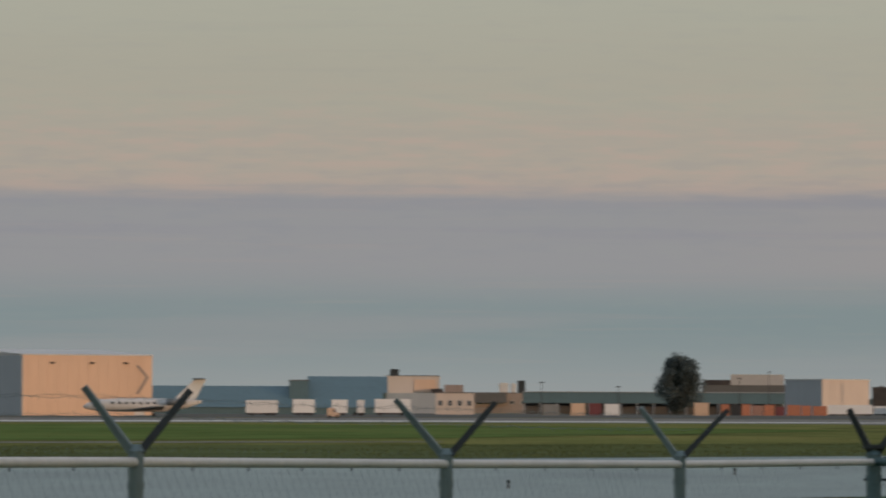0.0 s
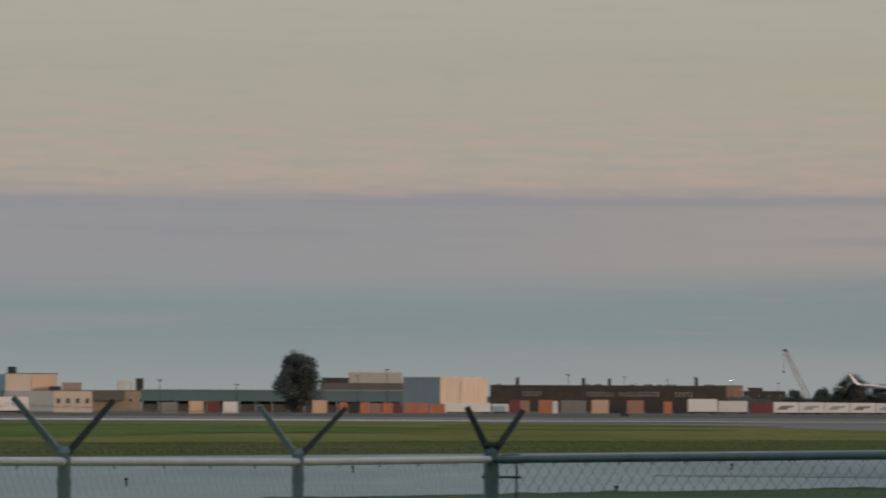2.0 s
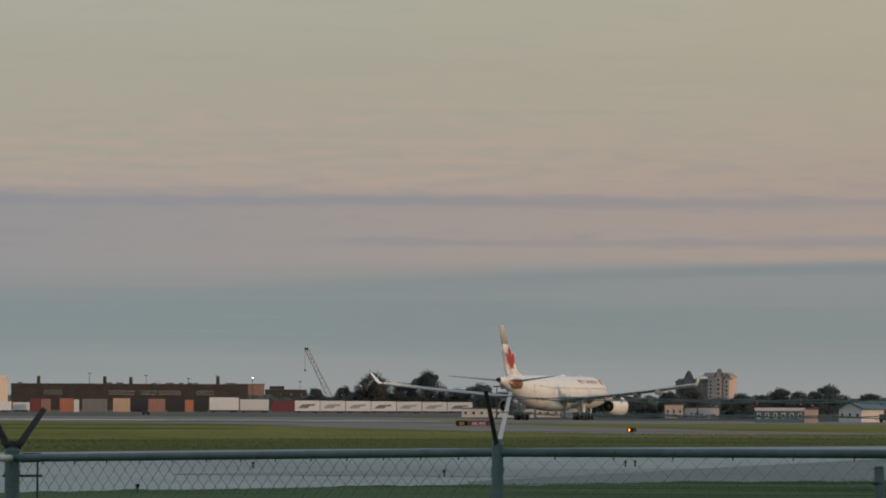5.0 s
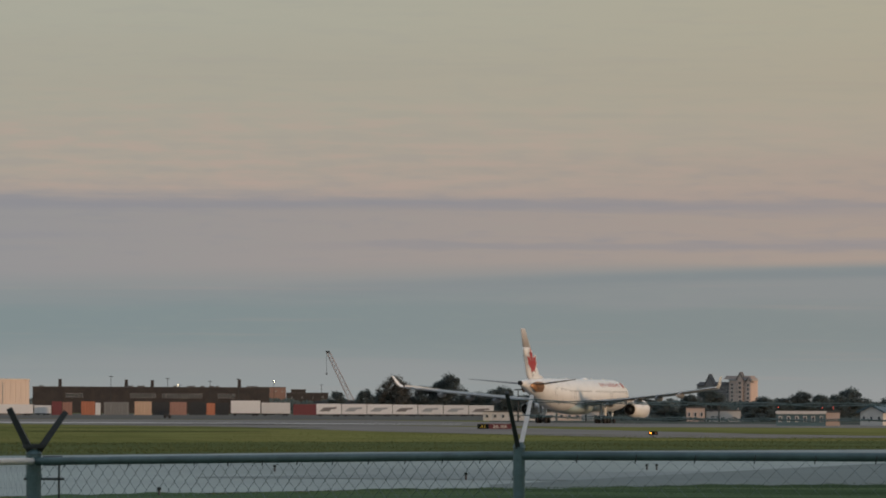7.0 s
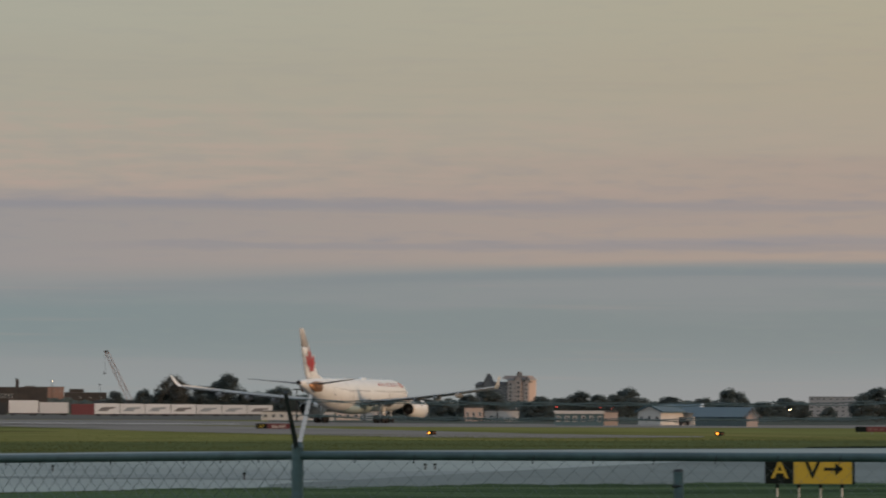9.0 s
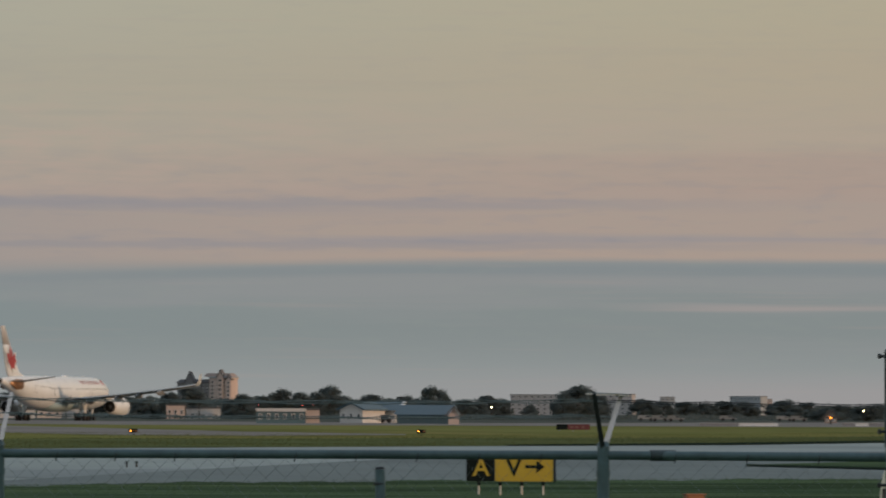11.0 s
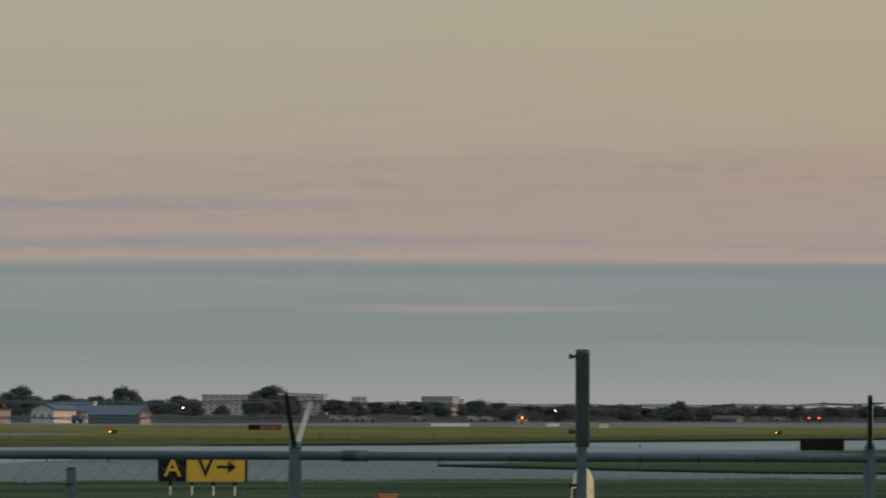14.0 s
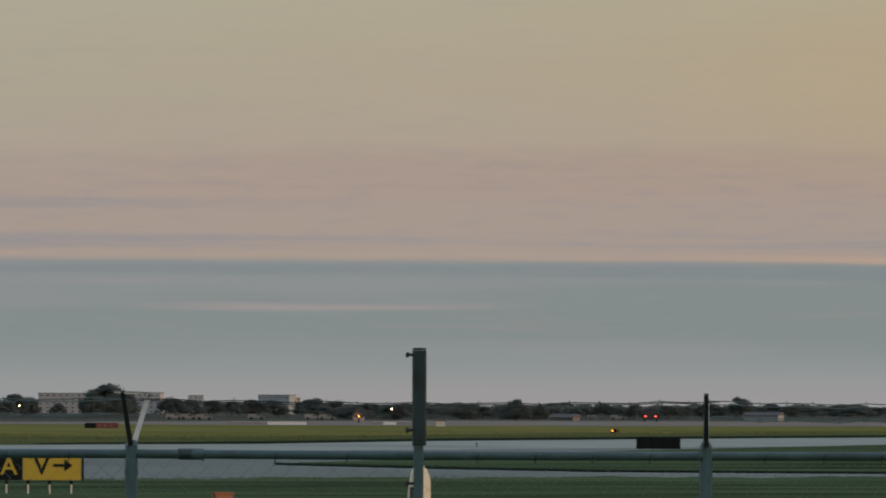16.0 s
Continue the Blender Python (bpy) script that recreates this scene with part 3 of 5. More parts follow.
# the old brick works with its chimneys
ob, w, h = block("brick_works", 1542, 1960, 733, 687, BRICK, "long dark brown brick works with a row of windows", "factory", depth=24)
for lo, hi in ((1600, 1632), (1714, 1760), (1770, 1842), (1868, 1900)):
    n = (hi - lo) // 7
    for k in range(n):
        add_window(ob, (lo + (k + 0.5) * (hi - lo) / n - 1751) / 1e4 * far(1751, 733), h * 0.60, 1.7, 2.2)
d = far(1750, 733)
for b, v in ((1590, 673), (1707, 674), (1753, 675), (1907, 674)):
    x = (b - 1751) / 1e4 * d
    c = part("chimney", loft([[(x + s * q, 6 + t * q, z) for s, t in ((-1, -1), (1, -1), (1, 1), (-1, 1))] for z, q in ((h + 0.285, 1.0), (tall(b, v, d), 0.85))]), BRICK, ob)
    part("chimney_cap", box(x - 1.05, x + 1.05, 4.95, 7.05, tall(b, v, d) + 0.003, tall(b, v, d) + 0.25), DARK_ROOF, c)
for b, s in ((1557, 1.2), (1715, 1.4), (1733, 2.0), (1793, 1.0), (1822, 2.2), (1842, 1.2), (1858, 1.4), (1868, 1.0), (1926, 1.8), (1935, 1.6)):
    x = (b - 1751) / 1e4 * d
    part("roof_vent", box(x - s, x + s, 3, 5, h + 0.285, h + 0.9, bevel=0.1), DARK_ROOF, ob)
block("brick_tower", 1943, 1989, 732.6, 687, RED_BRICK, "dark red-brown brick block beside low sheds", depth=9, windows=(3, 4, 0.9, 1.0))
block("brick_sheds", 1990, 2064, 732.5, 697, BRICK, "low brown brick sheds with flat roofs", depth=10, windows=(2, 4, 0.9, 1.0))
block("brick_sheds", 1998, 2024, 732, 691, BRICK, "brown brick stair head above low sheds", depth=10)

# the hotel with its turrets
at, w, h, turned = frontage(2773, 2812, 736.6, 675, -20)
ob = thing("hotel", at, turned, "tall peach-coloured hotel with pointed turrets and many windows", "hotel")
part("wall", box(-w / 2, w / 2, 0, 12, 0, h), STUCCO, ob, "sunlit peach wall")
part("roof", box(-w / 2 - 0.5, w / 2 + 0.5, -0.5, 12.5, h + 0.003, h + 0.8), GREY_CLAD, ob)
for s in range(8):
    z = 2.0 + s * (h - 3) / 8
    part("storey_band", box(-w / 2 - 0.1, w / 2 + 0.1, -0.14, -0.004, z - 0.75, z - 0.3), SAND, ob)
    for c in range(4):
        add_window(ob, -w / 2 + (c + 0.5) * w / 4, z, 1.5, 1.5)
W = 23.0
# the wing's shade is put into its colour, unlike the peach main wall
wing = part("wing", box(-w / 2 - W, -w / 2 - 0.003, 3, 14, 0, h * 0.86), SHADED_STONE, ob, "wing with its shade put in as dull grey")
part("wing_roof", loft([[(x0, y0, z), (x1, y0, z), (x1, y1, z), (x0, y1, z)] for x0, x1, y0, y1, z in ((-w / 2 - W - 0.6, -w / 2 - 0.02, 2.4, 14.6, h * 0.86 + 0.003), (-w / 2 - W + 1.6, -w / 2 - 0.02, 4.6, 12.4, h * 0.86 + 2.2))]), DARK_ROOF, wing)
for s in range(8):
    for c in range(6):
        add_window(ob, -w / 2 - W + 2.2 + c * 3.7, 2.0 + s * (h * 0.86 - 3) / 8, 1.3, 1.5, y=3)
part("mansard", loft([[(x0, y0, z), (x1, y0, z), (x1, y1, z), (x0, y1, z)] for x0, x1, y0, y1, z in ((-w / 2 - 4, w / 2, 0.2, 12, h + 0.805), (-w / 2 - 2.6, w / 2 - 1.8, 2, 10, h + 3.0))]), DULL_STUCCO, ob, "dull mansard roof")
# the left bay repeats the wing's painted shade
for x, y, q, z1, up, mat in ((w * 0.02, -1.6, 2.0, h + 0.6, 4.2, STUCCO), (-w / 2 - W + 9.0, 1.2, 3.0, h * 0.86, 6.6, SHADED_STONE), (w * 0.38, -1.2, 1.6, h - 1.0, 2.6, STUCCO)):
    t = part("gabled_bay", prism([(x - q, 0), (x + q, 0), (x + q, z1), (x, z1 + up), (x - q, z1)], 4.5, start=y), mat, ob)
    part("bay_roof", prism([(x - q - 0.5, z1 - 0.4), (x, z1 + up + 0.02), (x + q + 0.5, z1 - 0.4), (x + q + 0.5, z1 + 0.1), (x, z1 + up + 0.7), (x - q - 0.5, z1 + 0.1)], 5.4, start=y - 0.5), DARK_ROOF, t)
    for s in range(7):
        add_window(ob, x, 2.4 + s * (z1 - 2.6) / 7, q * 0.9, 1.7, y=y)

block("low_house", 2697, 2730, 747.5, 724, STUCCO, "low beige house with a flat roof", depth=8, windows=(1, 3, 1.2, 1.0))
block("white_shed", 2732, 2793, 747.6, 729, PALE_CLAD, "long low white shed", "shed", depth=8)
ob, w, h = block("flat_workshop", 2856, 2943, 755.3, 732, TEAL_ROOF, "blue-grey flat-roofed workshop beyond the runway", "workshop", depth=12, roof_mat=PALE_CLAD, windows=(1, 6, 1.0, 0.9))
part("eaves_board", box(-w / 2, w / 2, -0.35, -0.17, h - 0.2, h + 0.25), PALE_CLAD, ob, "pale eaves board")
# sunlight on this end is put into the peach wall colour
ob, w, h = block("workshop_end", 2943.5, 2968, 755.3, 732, STUCCO, "workshop end with the sunlight painted in as peach", "workshop", depth=12)
part("dark_band", box(-w / 2, w / 2, -0.14, -0.003, h * 0.36, h * 0.44), DARK_STEEL, ob)
block("gabled_house", 3004, 3044, 754.5, 718, PALE_CLAD, "white gabled house with a blue metal roof", "house", depth=9, lean=-24, roof="gable", roof_mat=BLUE_ROOF, rise=1.15, windows=(1, 3, 0.6, 0.8))
ob, w, h = block("blue_hall", 3042, 3102, 754.5, 717, PALE_CLAD, "white hall with a steep blue metal roof", "hall", depth=8, lean=-12, roof="ridge", roof_mat=BLUE_ROOF, rise=1.45, windows=(1, 7, 0.5, 0.7))
part("gable_rake", loft([[(w / 2 + x, y, z) for y, z in ((-0.7, h - 1.55), (4.0, h + 0.15), (4.0, h - 0.25), (-0.7, h - 1.95))] for x in (0.42, 0.95)]), PAINTS["white"], ob, "white gable board")
ob, w, h = block("blue_warehouse", 3104, 3196, 756, 722.5, BLUE_ROOF, "long warehouse with a blue metal roof", "warehouse", depth=8, lean=-10, roof="ridge", roof_mat=BLUE_ROOF, rise=1.55)
part("pale_band", box(-w * 0.3, w / 2 - 0.3, -0.12, -0.003, h * 0.30, h * 0.36), GREY_CLAD, ob, "pale band along the wall")
# the lit gable end is a separate block, its sunlight coloured in peach
block("warehouse_end", 3196, 3215, 757.5, 724, STUCCO, "gabled end of a long warehouse with sunlight painted in as peach", "warehouse", depth=10, roof="gable", rise=1.4)
block("apartment_house", 3305, 3405, 740.5, 705, PINK_RENDER, "pale grey apartment house with rows of windows", "apartment house", depth=9, lean=-14, windows=(5, 9, 2.0, 1.6))
block("apartment_house", 3436, 3520, 740.5, 704, PINK_RENDER, "pale grey apartment house partly behind a tree", "apartment house", depth=9, lean=-14, windows=(5, 8, 2.0, 1.6))
block("flat_block", 3570, 3596, 741, 709, GREY_CLAD, "small grey flat-roofed block behind trees", depth=8, windows=(4, 3, 1.6, 1.4))
block("flat_block", 3693, 3748, 741, 708, GREY_CLAD, "grey flat-roofed block among trees", depth=8, lean=-30, windows=(4, 9, 1.2, 1.2))
block("flat_block", 3748, 3768, 741, 713, STUCCO, "beige block among trees", depth=14, windows=(4, 3, 1.2, 1.2))
block("low_white_building", 3608, 3674, 743.5, 731.5, GREY_CLAD, "low pale grey building before dark trees", depth=8)
block("lit_house", 3860, 3882, 755, 731, DULL_STUCCO, "beige house with a glowing lamp", "house", depth=8, roof="gable", rise=1.6, windows=(1, 2, 1.0, 1.0))
block("small_house", 4008, 4024, 763, 754, PALE_CLAD, "very small white hut on the grass", "hut", depth=3)
block("far_house", 4210, 4250, 753, 741, SHADED_STONE, "far pale house between trees", "house", depth=3, lean=-30, roof="ridge", rise=0.8, roof_mat=DARK_ROOF)
block("far_house", 4552, 4612, 753, 738, GREY_CLAD, "far long pale house between trees", "house", depth=3, lean=-30, roof="ridge", rise=0.8, roof_mat=DARK_ROOF)
block("low_depot", 2338, 2466, 746, 731, PALE_CLAD, "long low beige depot with loading doors", "depot", depth=10, windows=(1, 9, 1.6, 1.4))
block("depot_tower", 2470, 2512, 746, 716, SAND, "beige two-storey block of a depot", "depot", depth=10, windows=(2, 3, 1.2, 1.2))
block("low_depot", 2512, 2544, 746, 730, PALE_CLAD, "low sunlit depot wing", "depot", depth=8)

# ---- containers, trailers, vans ----


def container(b0, b1, base, top, paint, label, group="containers by the runway"):
    at, w, h, turned = frontage(b0, b1, base, top)
    ob = thing("container", at, turned, label, "container", group)
    part("body", box(-w / 2, w / 2, 0, 2.4, 0.15, h), PAINTS[paint], ob)
    for k in range(max(3, int(w / 0.9))):
        x = -w / 2 + (k + 0.5) * w / max(3, int(w / 0.9))
        part("rib", box(x - 0.12, x + 0.12, -0.06, -0.003, 0.3, h - 0.15), PAINTS[paint], ob)
    for x in (-w / 2 + 0.1, w / 2 - 0.1):
        part("corner_post", box(x - 0.1, x + 0.1, -0.08, -0.004, 0, h), PAINTS[paint], ob)
    return ob


for b0, b1, v, paint in ((1228, 1254, 713, "beige"), (1276, 1290, 716, "orange"), (1293, 1310, 717, "black"), (1312, 1328, 716, "orange"), (1330, 1350, 718, "brown"),
                         (1352, 1370, 717, "orange"), (1372, 1388, 720, "maroon"), (1392, 1416, 717, "orange"), (1418, 1434, 718, "orange"), (1437, 1462, 719, "orange"),
                         (1576, 1594, 712, "maroon"), (1595, 1612, 713, "brown"), (1628, 1652, 712, "orange"), (1653, 1662, 714, "white"), (1668, 1712, 713, "grey"), (1722, 1752, 712, "beige"),
                         (1754, 1782, 713, "black"), (1784, 1814, 713, "brown"), (1818, 1848, 713, "black"), (1849, 1864, 715, "orange"), (1866, 1888, 714, "black"),
                         (2002, 2043, 717, "maroon"), (1010, 1036, 714, "beige"), (1042, 1064, 714, "maroon"), (1070, 1096, 715, "white"), (960, 990, 716, "grey")):
    names = {"beige": "sunlit beige", "orange": "rust-orange", "black": "black", "brown": "faded brown", "maroon": "dark maroon", "white": "white", "grey": "grey"}
    container(b0, b1, 736.5, v, paint, f"{names[paint]} ribbed steel shipping container standing on the apron")


def trailer(b0, b1, base, top, label="white box trailer parked on the apron", mark=None):
    at, w, h, turned = frontage(b0, b1, base, top)
    ob = thing("trailer", at, turned, label, "trailer", "white trailers in a row")
    part("body", box(-w / 2, w / 2, 0, 2.5, h * 0.17, h, bevel=0.06), PAINTS["white"], ob)
    part("chassis", box(-w / 2 + 0.2, w / 2 - 0.2, 0.3, 2.2, h * 0.09, h * 0.17 - 0.003), BLACK, ob)
    for x in (w / 2 - 1.2, w / 2 - 2.4, -w / 2 + 1.4):
        part("wheel", rod((x, 0.05, 0.48), (x, 0.35, 0.48), 0.48, sides=14), BLACK, ob)
    if mark:
        part("stripe", prism([(-w * 0.38, h * 0.40), (w * 0.02, h * 0.40), (w * 0.10, h * 0.56), (w * 0.30, h * 0.60), (w * 0.32, h * 0.74), (-w * 0.20, h * 0.70)], -0.012, start=-0.003), mark, ob, "slanting dark stripe")
    return ob


block("long_shed", 2040, 2345, 736.6, 712.5, DARK_ROOF, "long low dark shed behind white trailers", "shed", depth=12)
trailer(1892, 1944, 737.5, 710.5, "long white box trailer beside shipping containers")
trailer(1946, 1997, 737.5, 714, "white box trailer beside shipping containers")
for k in range(7):
    trailer(2043 + k * 45, 2043 + k * 45 + 44, 738.5, 716 + k * 0.5, "white box trailer with a slanting grey-green stripe", GREY_CLAD if k % 3 else SHADED_STONE)
for b0, b1, v in ((435, 492, 708.5), (518, 557, 707), (587, 615, 707.5), (632, 645, 708), (663, 727, 706.5)):
    trailer(b0, b1, 736, v, "pale box trailer before a warehouse")
trailer(1464, 1543, 736.6, 717, "long low white trailer before a box building")
trailer(1545, 1575, 736, 719, "white box trailer behind the runway")


def van(b, base, width, label, mat, low=1.0):
    d = far(b, base)
    ob = thing("van", spot(b, d), -math.degrees((b - 784) / 1e4), label, "van", "parked vans")
    L = width / 1e4 * d
    o = [(-L / 2, 0.4), (L / 2, 0.4), (L / 2, 1.0), (L / 2 - 0.25 * L, 1.2), (L / 2 - 0.36 * L, 1.95), (-L / 2 + 0.06, 2.0)]
    o = [(x, 0.4 + (z - 0.4) * low) for x, z in o]
    part("body", prism(o, 1.8), mat, ob)
    part("side_window", prism([(x, 0.4 + (z - 0.4) * low) for x, z in ((L / 2 - 0.28 * L, 1.22), (L / 2 - 0.37 * L, 1.8), (0, 1.8), (0, 1.22))], -0.01, start=-0.003), GLASS_DARK, ob)
    for x in (-L * 0.3, L * 0.3):
        part("wheel", rod((x, -0.02, 0.34), (x, 0.24, 0.34), 0.34, sides=14), BLACK, ob)


for b, v, w, lab, mat in ((2556, 746, 22, "white van parked by a depot", PAINTS["white"]), (2614, 746, 16, "white van parked by a depot", PAINTS["white"]), (2632, 746, 14, "pale van parked by a depot", PAINTS["white"]),
                          (2890, 751, 18, "white van before a workshop", PAINTS["white"]), (3065, 752.5, 26, "white van before a blue hall", PAINTS["white"]), (3085, 755, 20, "black van on the runway edge road", PAINTS["black"]),
                          (590, 741, 22, "pale yellow van on the apron", PAINTS["beige"]),  (1780, 742, 14, "black van on the apron", PAINTS["black"])):
    van(b, v, w, lab, mat, 0.6 if "black" in lab else 1.0)
for k, b in enumerate((3545, 3570, 3598, 3690, 3790, 3815, 4290, 4330)):
    van(b, 751.5 + 0.5 * (k % 3), 30, "low pale car parked far across the field", PAINTS["grey"], 0.55)


def barrier(b, base, mat):
    """A short concrete barrier with a splayed foot."""
    d = far(b, base)
    ob = thing("barrier", spot(b, d), -math.degrees((b - 784) / 1e4), "low pale concrete barrier beside the runway", "barrier", "low barriers in a row")
    foot = [(-0.28, 0), (0.28, 0), (0.24, 0.12), (0.11, 0.24), (0.08, 0.46), (-0.08, 0.46), (-0.11, 0.24), (-0.24, 0.12)]
    part("block", loft([[(x, y, z) for y, z in foot] for x in (-0.95, 0.95)]), mat, ob)
    part("cap", box(-0.95, 0.95, -0.09, 0.09, 0.463, 0.50), PALE_CLAD, ob)


for k in range(6):
    barrier(3652 + k * 23, 760.5, SHADED_STONE if k < 3 else PALE_CLAD)
for k in range(3):
    barrier(3902 + k * 24, 760.5, PALE_CLAD if k == 1 else SHADED_STONE)

# ---- trees ----


def crown_mesh(seed, leaves=15000, lean=0.0, tiers=9, egg=False):
    """Clumps of small leaf blades in an uneven round crown, about 1 high and 1 wide, its foot at z = 0."""
    rnd = random.Random(seed)
    verts, faces = [], []
    clumps = []
    for _ in range(tiers * 7):
        a, t = rnd.uniform(0, 6.283), rnd.uniform(0.08, 0.98)
        r = 0.47 * math.sin(math.pi * min(1, t * 0.66 + 0.26)) * math.sqrt(rnd.uniform(0.1, 1.0))
        if egg:
            r = 0.42 * max(0.22, math.sin(math.pi * (t * 0.70 + 0.06))) * math.sqrt(rnd.uniform(0.1, 1.0))
        clumps.append((r * math.cos(a) + lean * t, r * math.sin(a), t * 0.92, rnd.uniform(0.08, 0.17)))
    for _ in range(leaves):
        cx, cy, cz, cr = rnd.choice(clumps)
        p = Vector((rnd.gauss(0, 1), rnd.gauss(0, 1), rnd.gauss(0, 0.8)))
        p = Vector((cx, cy, cz)) + p.normalized() * cr * rnd.uniform(0.35, 1.1)
        u = Vector((rnd.gauss(0, 1), rnd.gauss(0, 1), rnd.gauss(0, 1))).normalized()
        w = u.cross(Vector((rnd.gauss(0, 1), rnd.gauss(0, 1), rnd.gauss(0, 1)))).normalized()
        s = rnd.uniform(0.013, 0.026)
        i = len(verts)
        verts += [p - u * s, p + w * s * 0.6, p + u * s, p - w * s * 0.6]
        faces.append((i, i + 1, i + 2, i + 3))
    me = bpy.data.meshes.new("crown")
    me.from_pydata([tuple(v) for v in verts], [], faces)
    return me


def trunk_mesh(seed):
    rnd = random.Random(seed)
    bm = bmesh.new()
    add_rod(bm, (0, 0, -0.02), (0.01, 0, 0.5), 0.035, 0.022, 8)
    for k in range(7):
        a, z = rnd.uniform(0, 6.28), rnd.uniform(0.22, 0.5)
        add_rod(bm, (0.005, 0, z), (0.28 * math.cos(a), 0.28 * math.sin(a), z + rnd.uniform(0.2, 0.4)), 0.013, 0.005, 6)
    me = bpy.data.meshes.new("trunk")
    bm.to_mesh(me)
    bm.free()
    me.materials.append(BARK)
    return me


CROWNS = [crown_mesh(s) for s in range(6)]
CROWNS_GREY = [crown_mesh(s + 20, 8000) for s in range(2)]
CROWN_DENSE = crown_mesh(41, 26000, egg=True, tiers=14)
CROWN_DENSE.materials.append(LEAF)
for me in CROWNS:
    me.materials.append(LEAF)
for me in CROWNS_GREY:
    me.materials.append(LEAF_GREY)
TRUNKS = [trunk_mesh(s) for s in range(3)]
tree_count = [0]


def tree(b, base, top, width, label, grey=False, foot=0.05, d=None):
    """A tree whose crown is that many tenths of a milliradian wide."""
    tree_count[0] += 1
    k = tree_count[0]
    d = d or (2450 if 2060 < b < 2450 else 1650 if 2450 <= b < 2640 else far(b, base))
    h, w = tall(b, top, d), width / 1e4 * d
    ob = thing("tree", spot(b, d), 37 * k, label, "tree")
    t = new("trunk", TRUNKS[k % 3])
    t.parent, t.scale = ob, (w * 0.8, w * 0.8, h * 0.95)
    c = new("crown", (CROWNS_GREY if grey else CROWNS)[k % (2 if grey else 6)])
    c.parent, c.location, c.scale = ob, (0, 0, h * foot), (w * 1.05, w * 1.05, h * (1 - foot))
    return ob


lone = tree(1203, 735, 626, 82, "dense dark green tree standing alone before the canopy", foot=0.19)
lone.children[1].data = CROWN_DENSE
rt = random.Random(5)
YARD_TREES = (
    (2180, 666, 60, True), (2194, 674, 50, True), (2280, 663, 62, False), (2262, 676, 48, False), (2235, 686, 56, False), (2370, 685, 66, False), (2335, 695, 50, False), (2440, 696, 60, False),
    (2500, 694, 50, True), (2560, 700, 56, False), (2595, 706, 50, False), (2130, 690, 40, False), (2160, 692, 44, False), (2080, 694, 36, False), (2410, 700, 50, False), (2310, 698, 50, False),
    (2658, 712, 50, False), (2630, 706, 44, False),
)
FIELD_TREES = (
    (2738, 688, 66, False), (2702, 700, 44, False), (2715, 704, 40, False), (2755, 708, 40, False), (2835, 704, 60, False), (2812, 712, 40, False), (2900, 694, 60, False), (2935, 700, 50, False),
    (2985, 688, 70, False), (2868, 706, 44, False), (2960, 700, 46, False), (3168, 689, 64, False), (3120, 706, 50, False), (3060, 704, 60, False), (3225, 712, 50, False), (3262, 706, 54, False),
    (3290, 712, 40, False), (3540, 712, 60, False), (3575, 716, 54, False), (3612, 717, 50, False), (3650, 719, 50, False), (3685, 716, 56, False), (3720, 717, 54, False), (3790, 713, 66, False),
    (3828, 718, 60, False), (3250, 716, 40, False), (3340, 722, 30, False),
)
for b, v, w, g in YARD_TREES + FIELD_TREES:
    tree(b, 747, v, w, "grey-green open-crowned tree beyond the runway" if g else "dark broad-crowned tree beyond the runway", g)
for b, v, w in ((3425, 688, 84), (3398, 702, 44), (3458, 702, 50)):
    tree(b, 749.5, v, w, "dark spreading tree before an apartment house")
for k in range(46):
    b = 3810 + k * 24 + rt.uniform(-8, 8)
    tree(b, 751.5, 725 + rt.uniform(-3, 5), rt.uniform(34, 62), "dark tree in the belt across the field", d=far(b, 751.5) * rt.uniform(0.95, 1.1))
tree(4148, 752, 716, 54, "taller dark tree in the belt across the field")
tree(4545, 752, 711, 52, "tallest dark tree in the belt across the field")
for b, v, w in ((2672, 740, 40), (2832, 714, 60), (3115, 738, 30), (2610, 742, 36), (3850, 734, 60)):
    tree(b, 748, v, w, "low dark bush beyond the runway", foot=0.0)

# woods behind, beyond counting
verts, faces = [], []
rw = random.Random(9)
for k in range(80000):
    b = rw.uniform(-700, 5300)
    d = 3400 + rw.uniform(0, 150)
    hump = EYE + d * (19 - 8.5 * min(1.0, max(0.0, (b - 2900) / 700)) + 2.2 * math.sin(b / 37) + 1.8 * math.sin(b / 13.7 + 1) + 1.4 * math.sin(b / 5.1)) / 1e4
    z = rw.uniform(0, 1) ** 0.8 * hump
    p = spot(b, d, z)
    s = rw.uniform(0.35, 0.8) * d / 2100
    u = Vector((rw.gauss(0, 1), rw.gauss(0, 1), rw.gauss(0, 1))).normalized() * s
    w = Vector((rw.gauss(0, 1), rw.gauss(0, 1), rw.gauss(0, 1))).normalized() * s
    i = len(verts)
    verts += [tuple(p - u), tuple(p + w), tuple(p + u), tuple(p - w)]
    faces.append((i, i + 1, i + 2, i + 3))
me = bpy.data.meshes.new("far_woods")
me.from_pydata(verts, [], faces)
me.materials.append(LEAF)
tagged(new("far_woods", me), "low dark belt of woods along the horizon", "woods", kind="stuff")

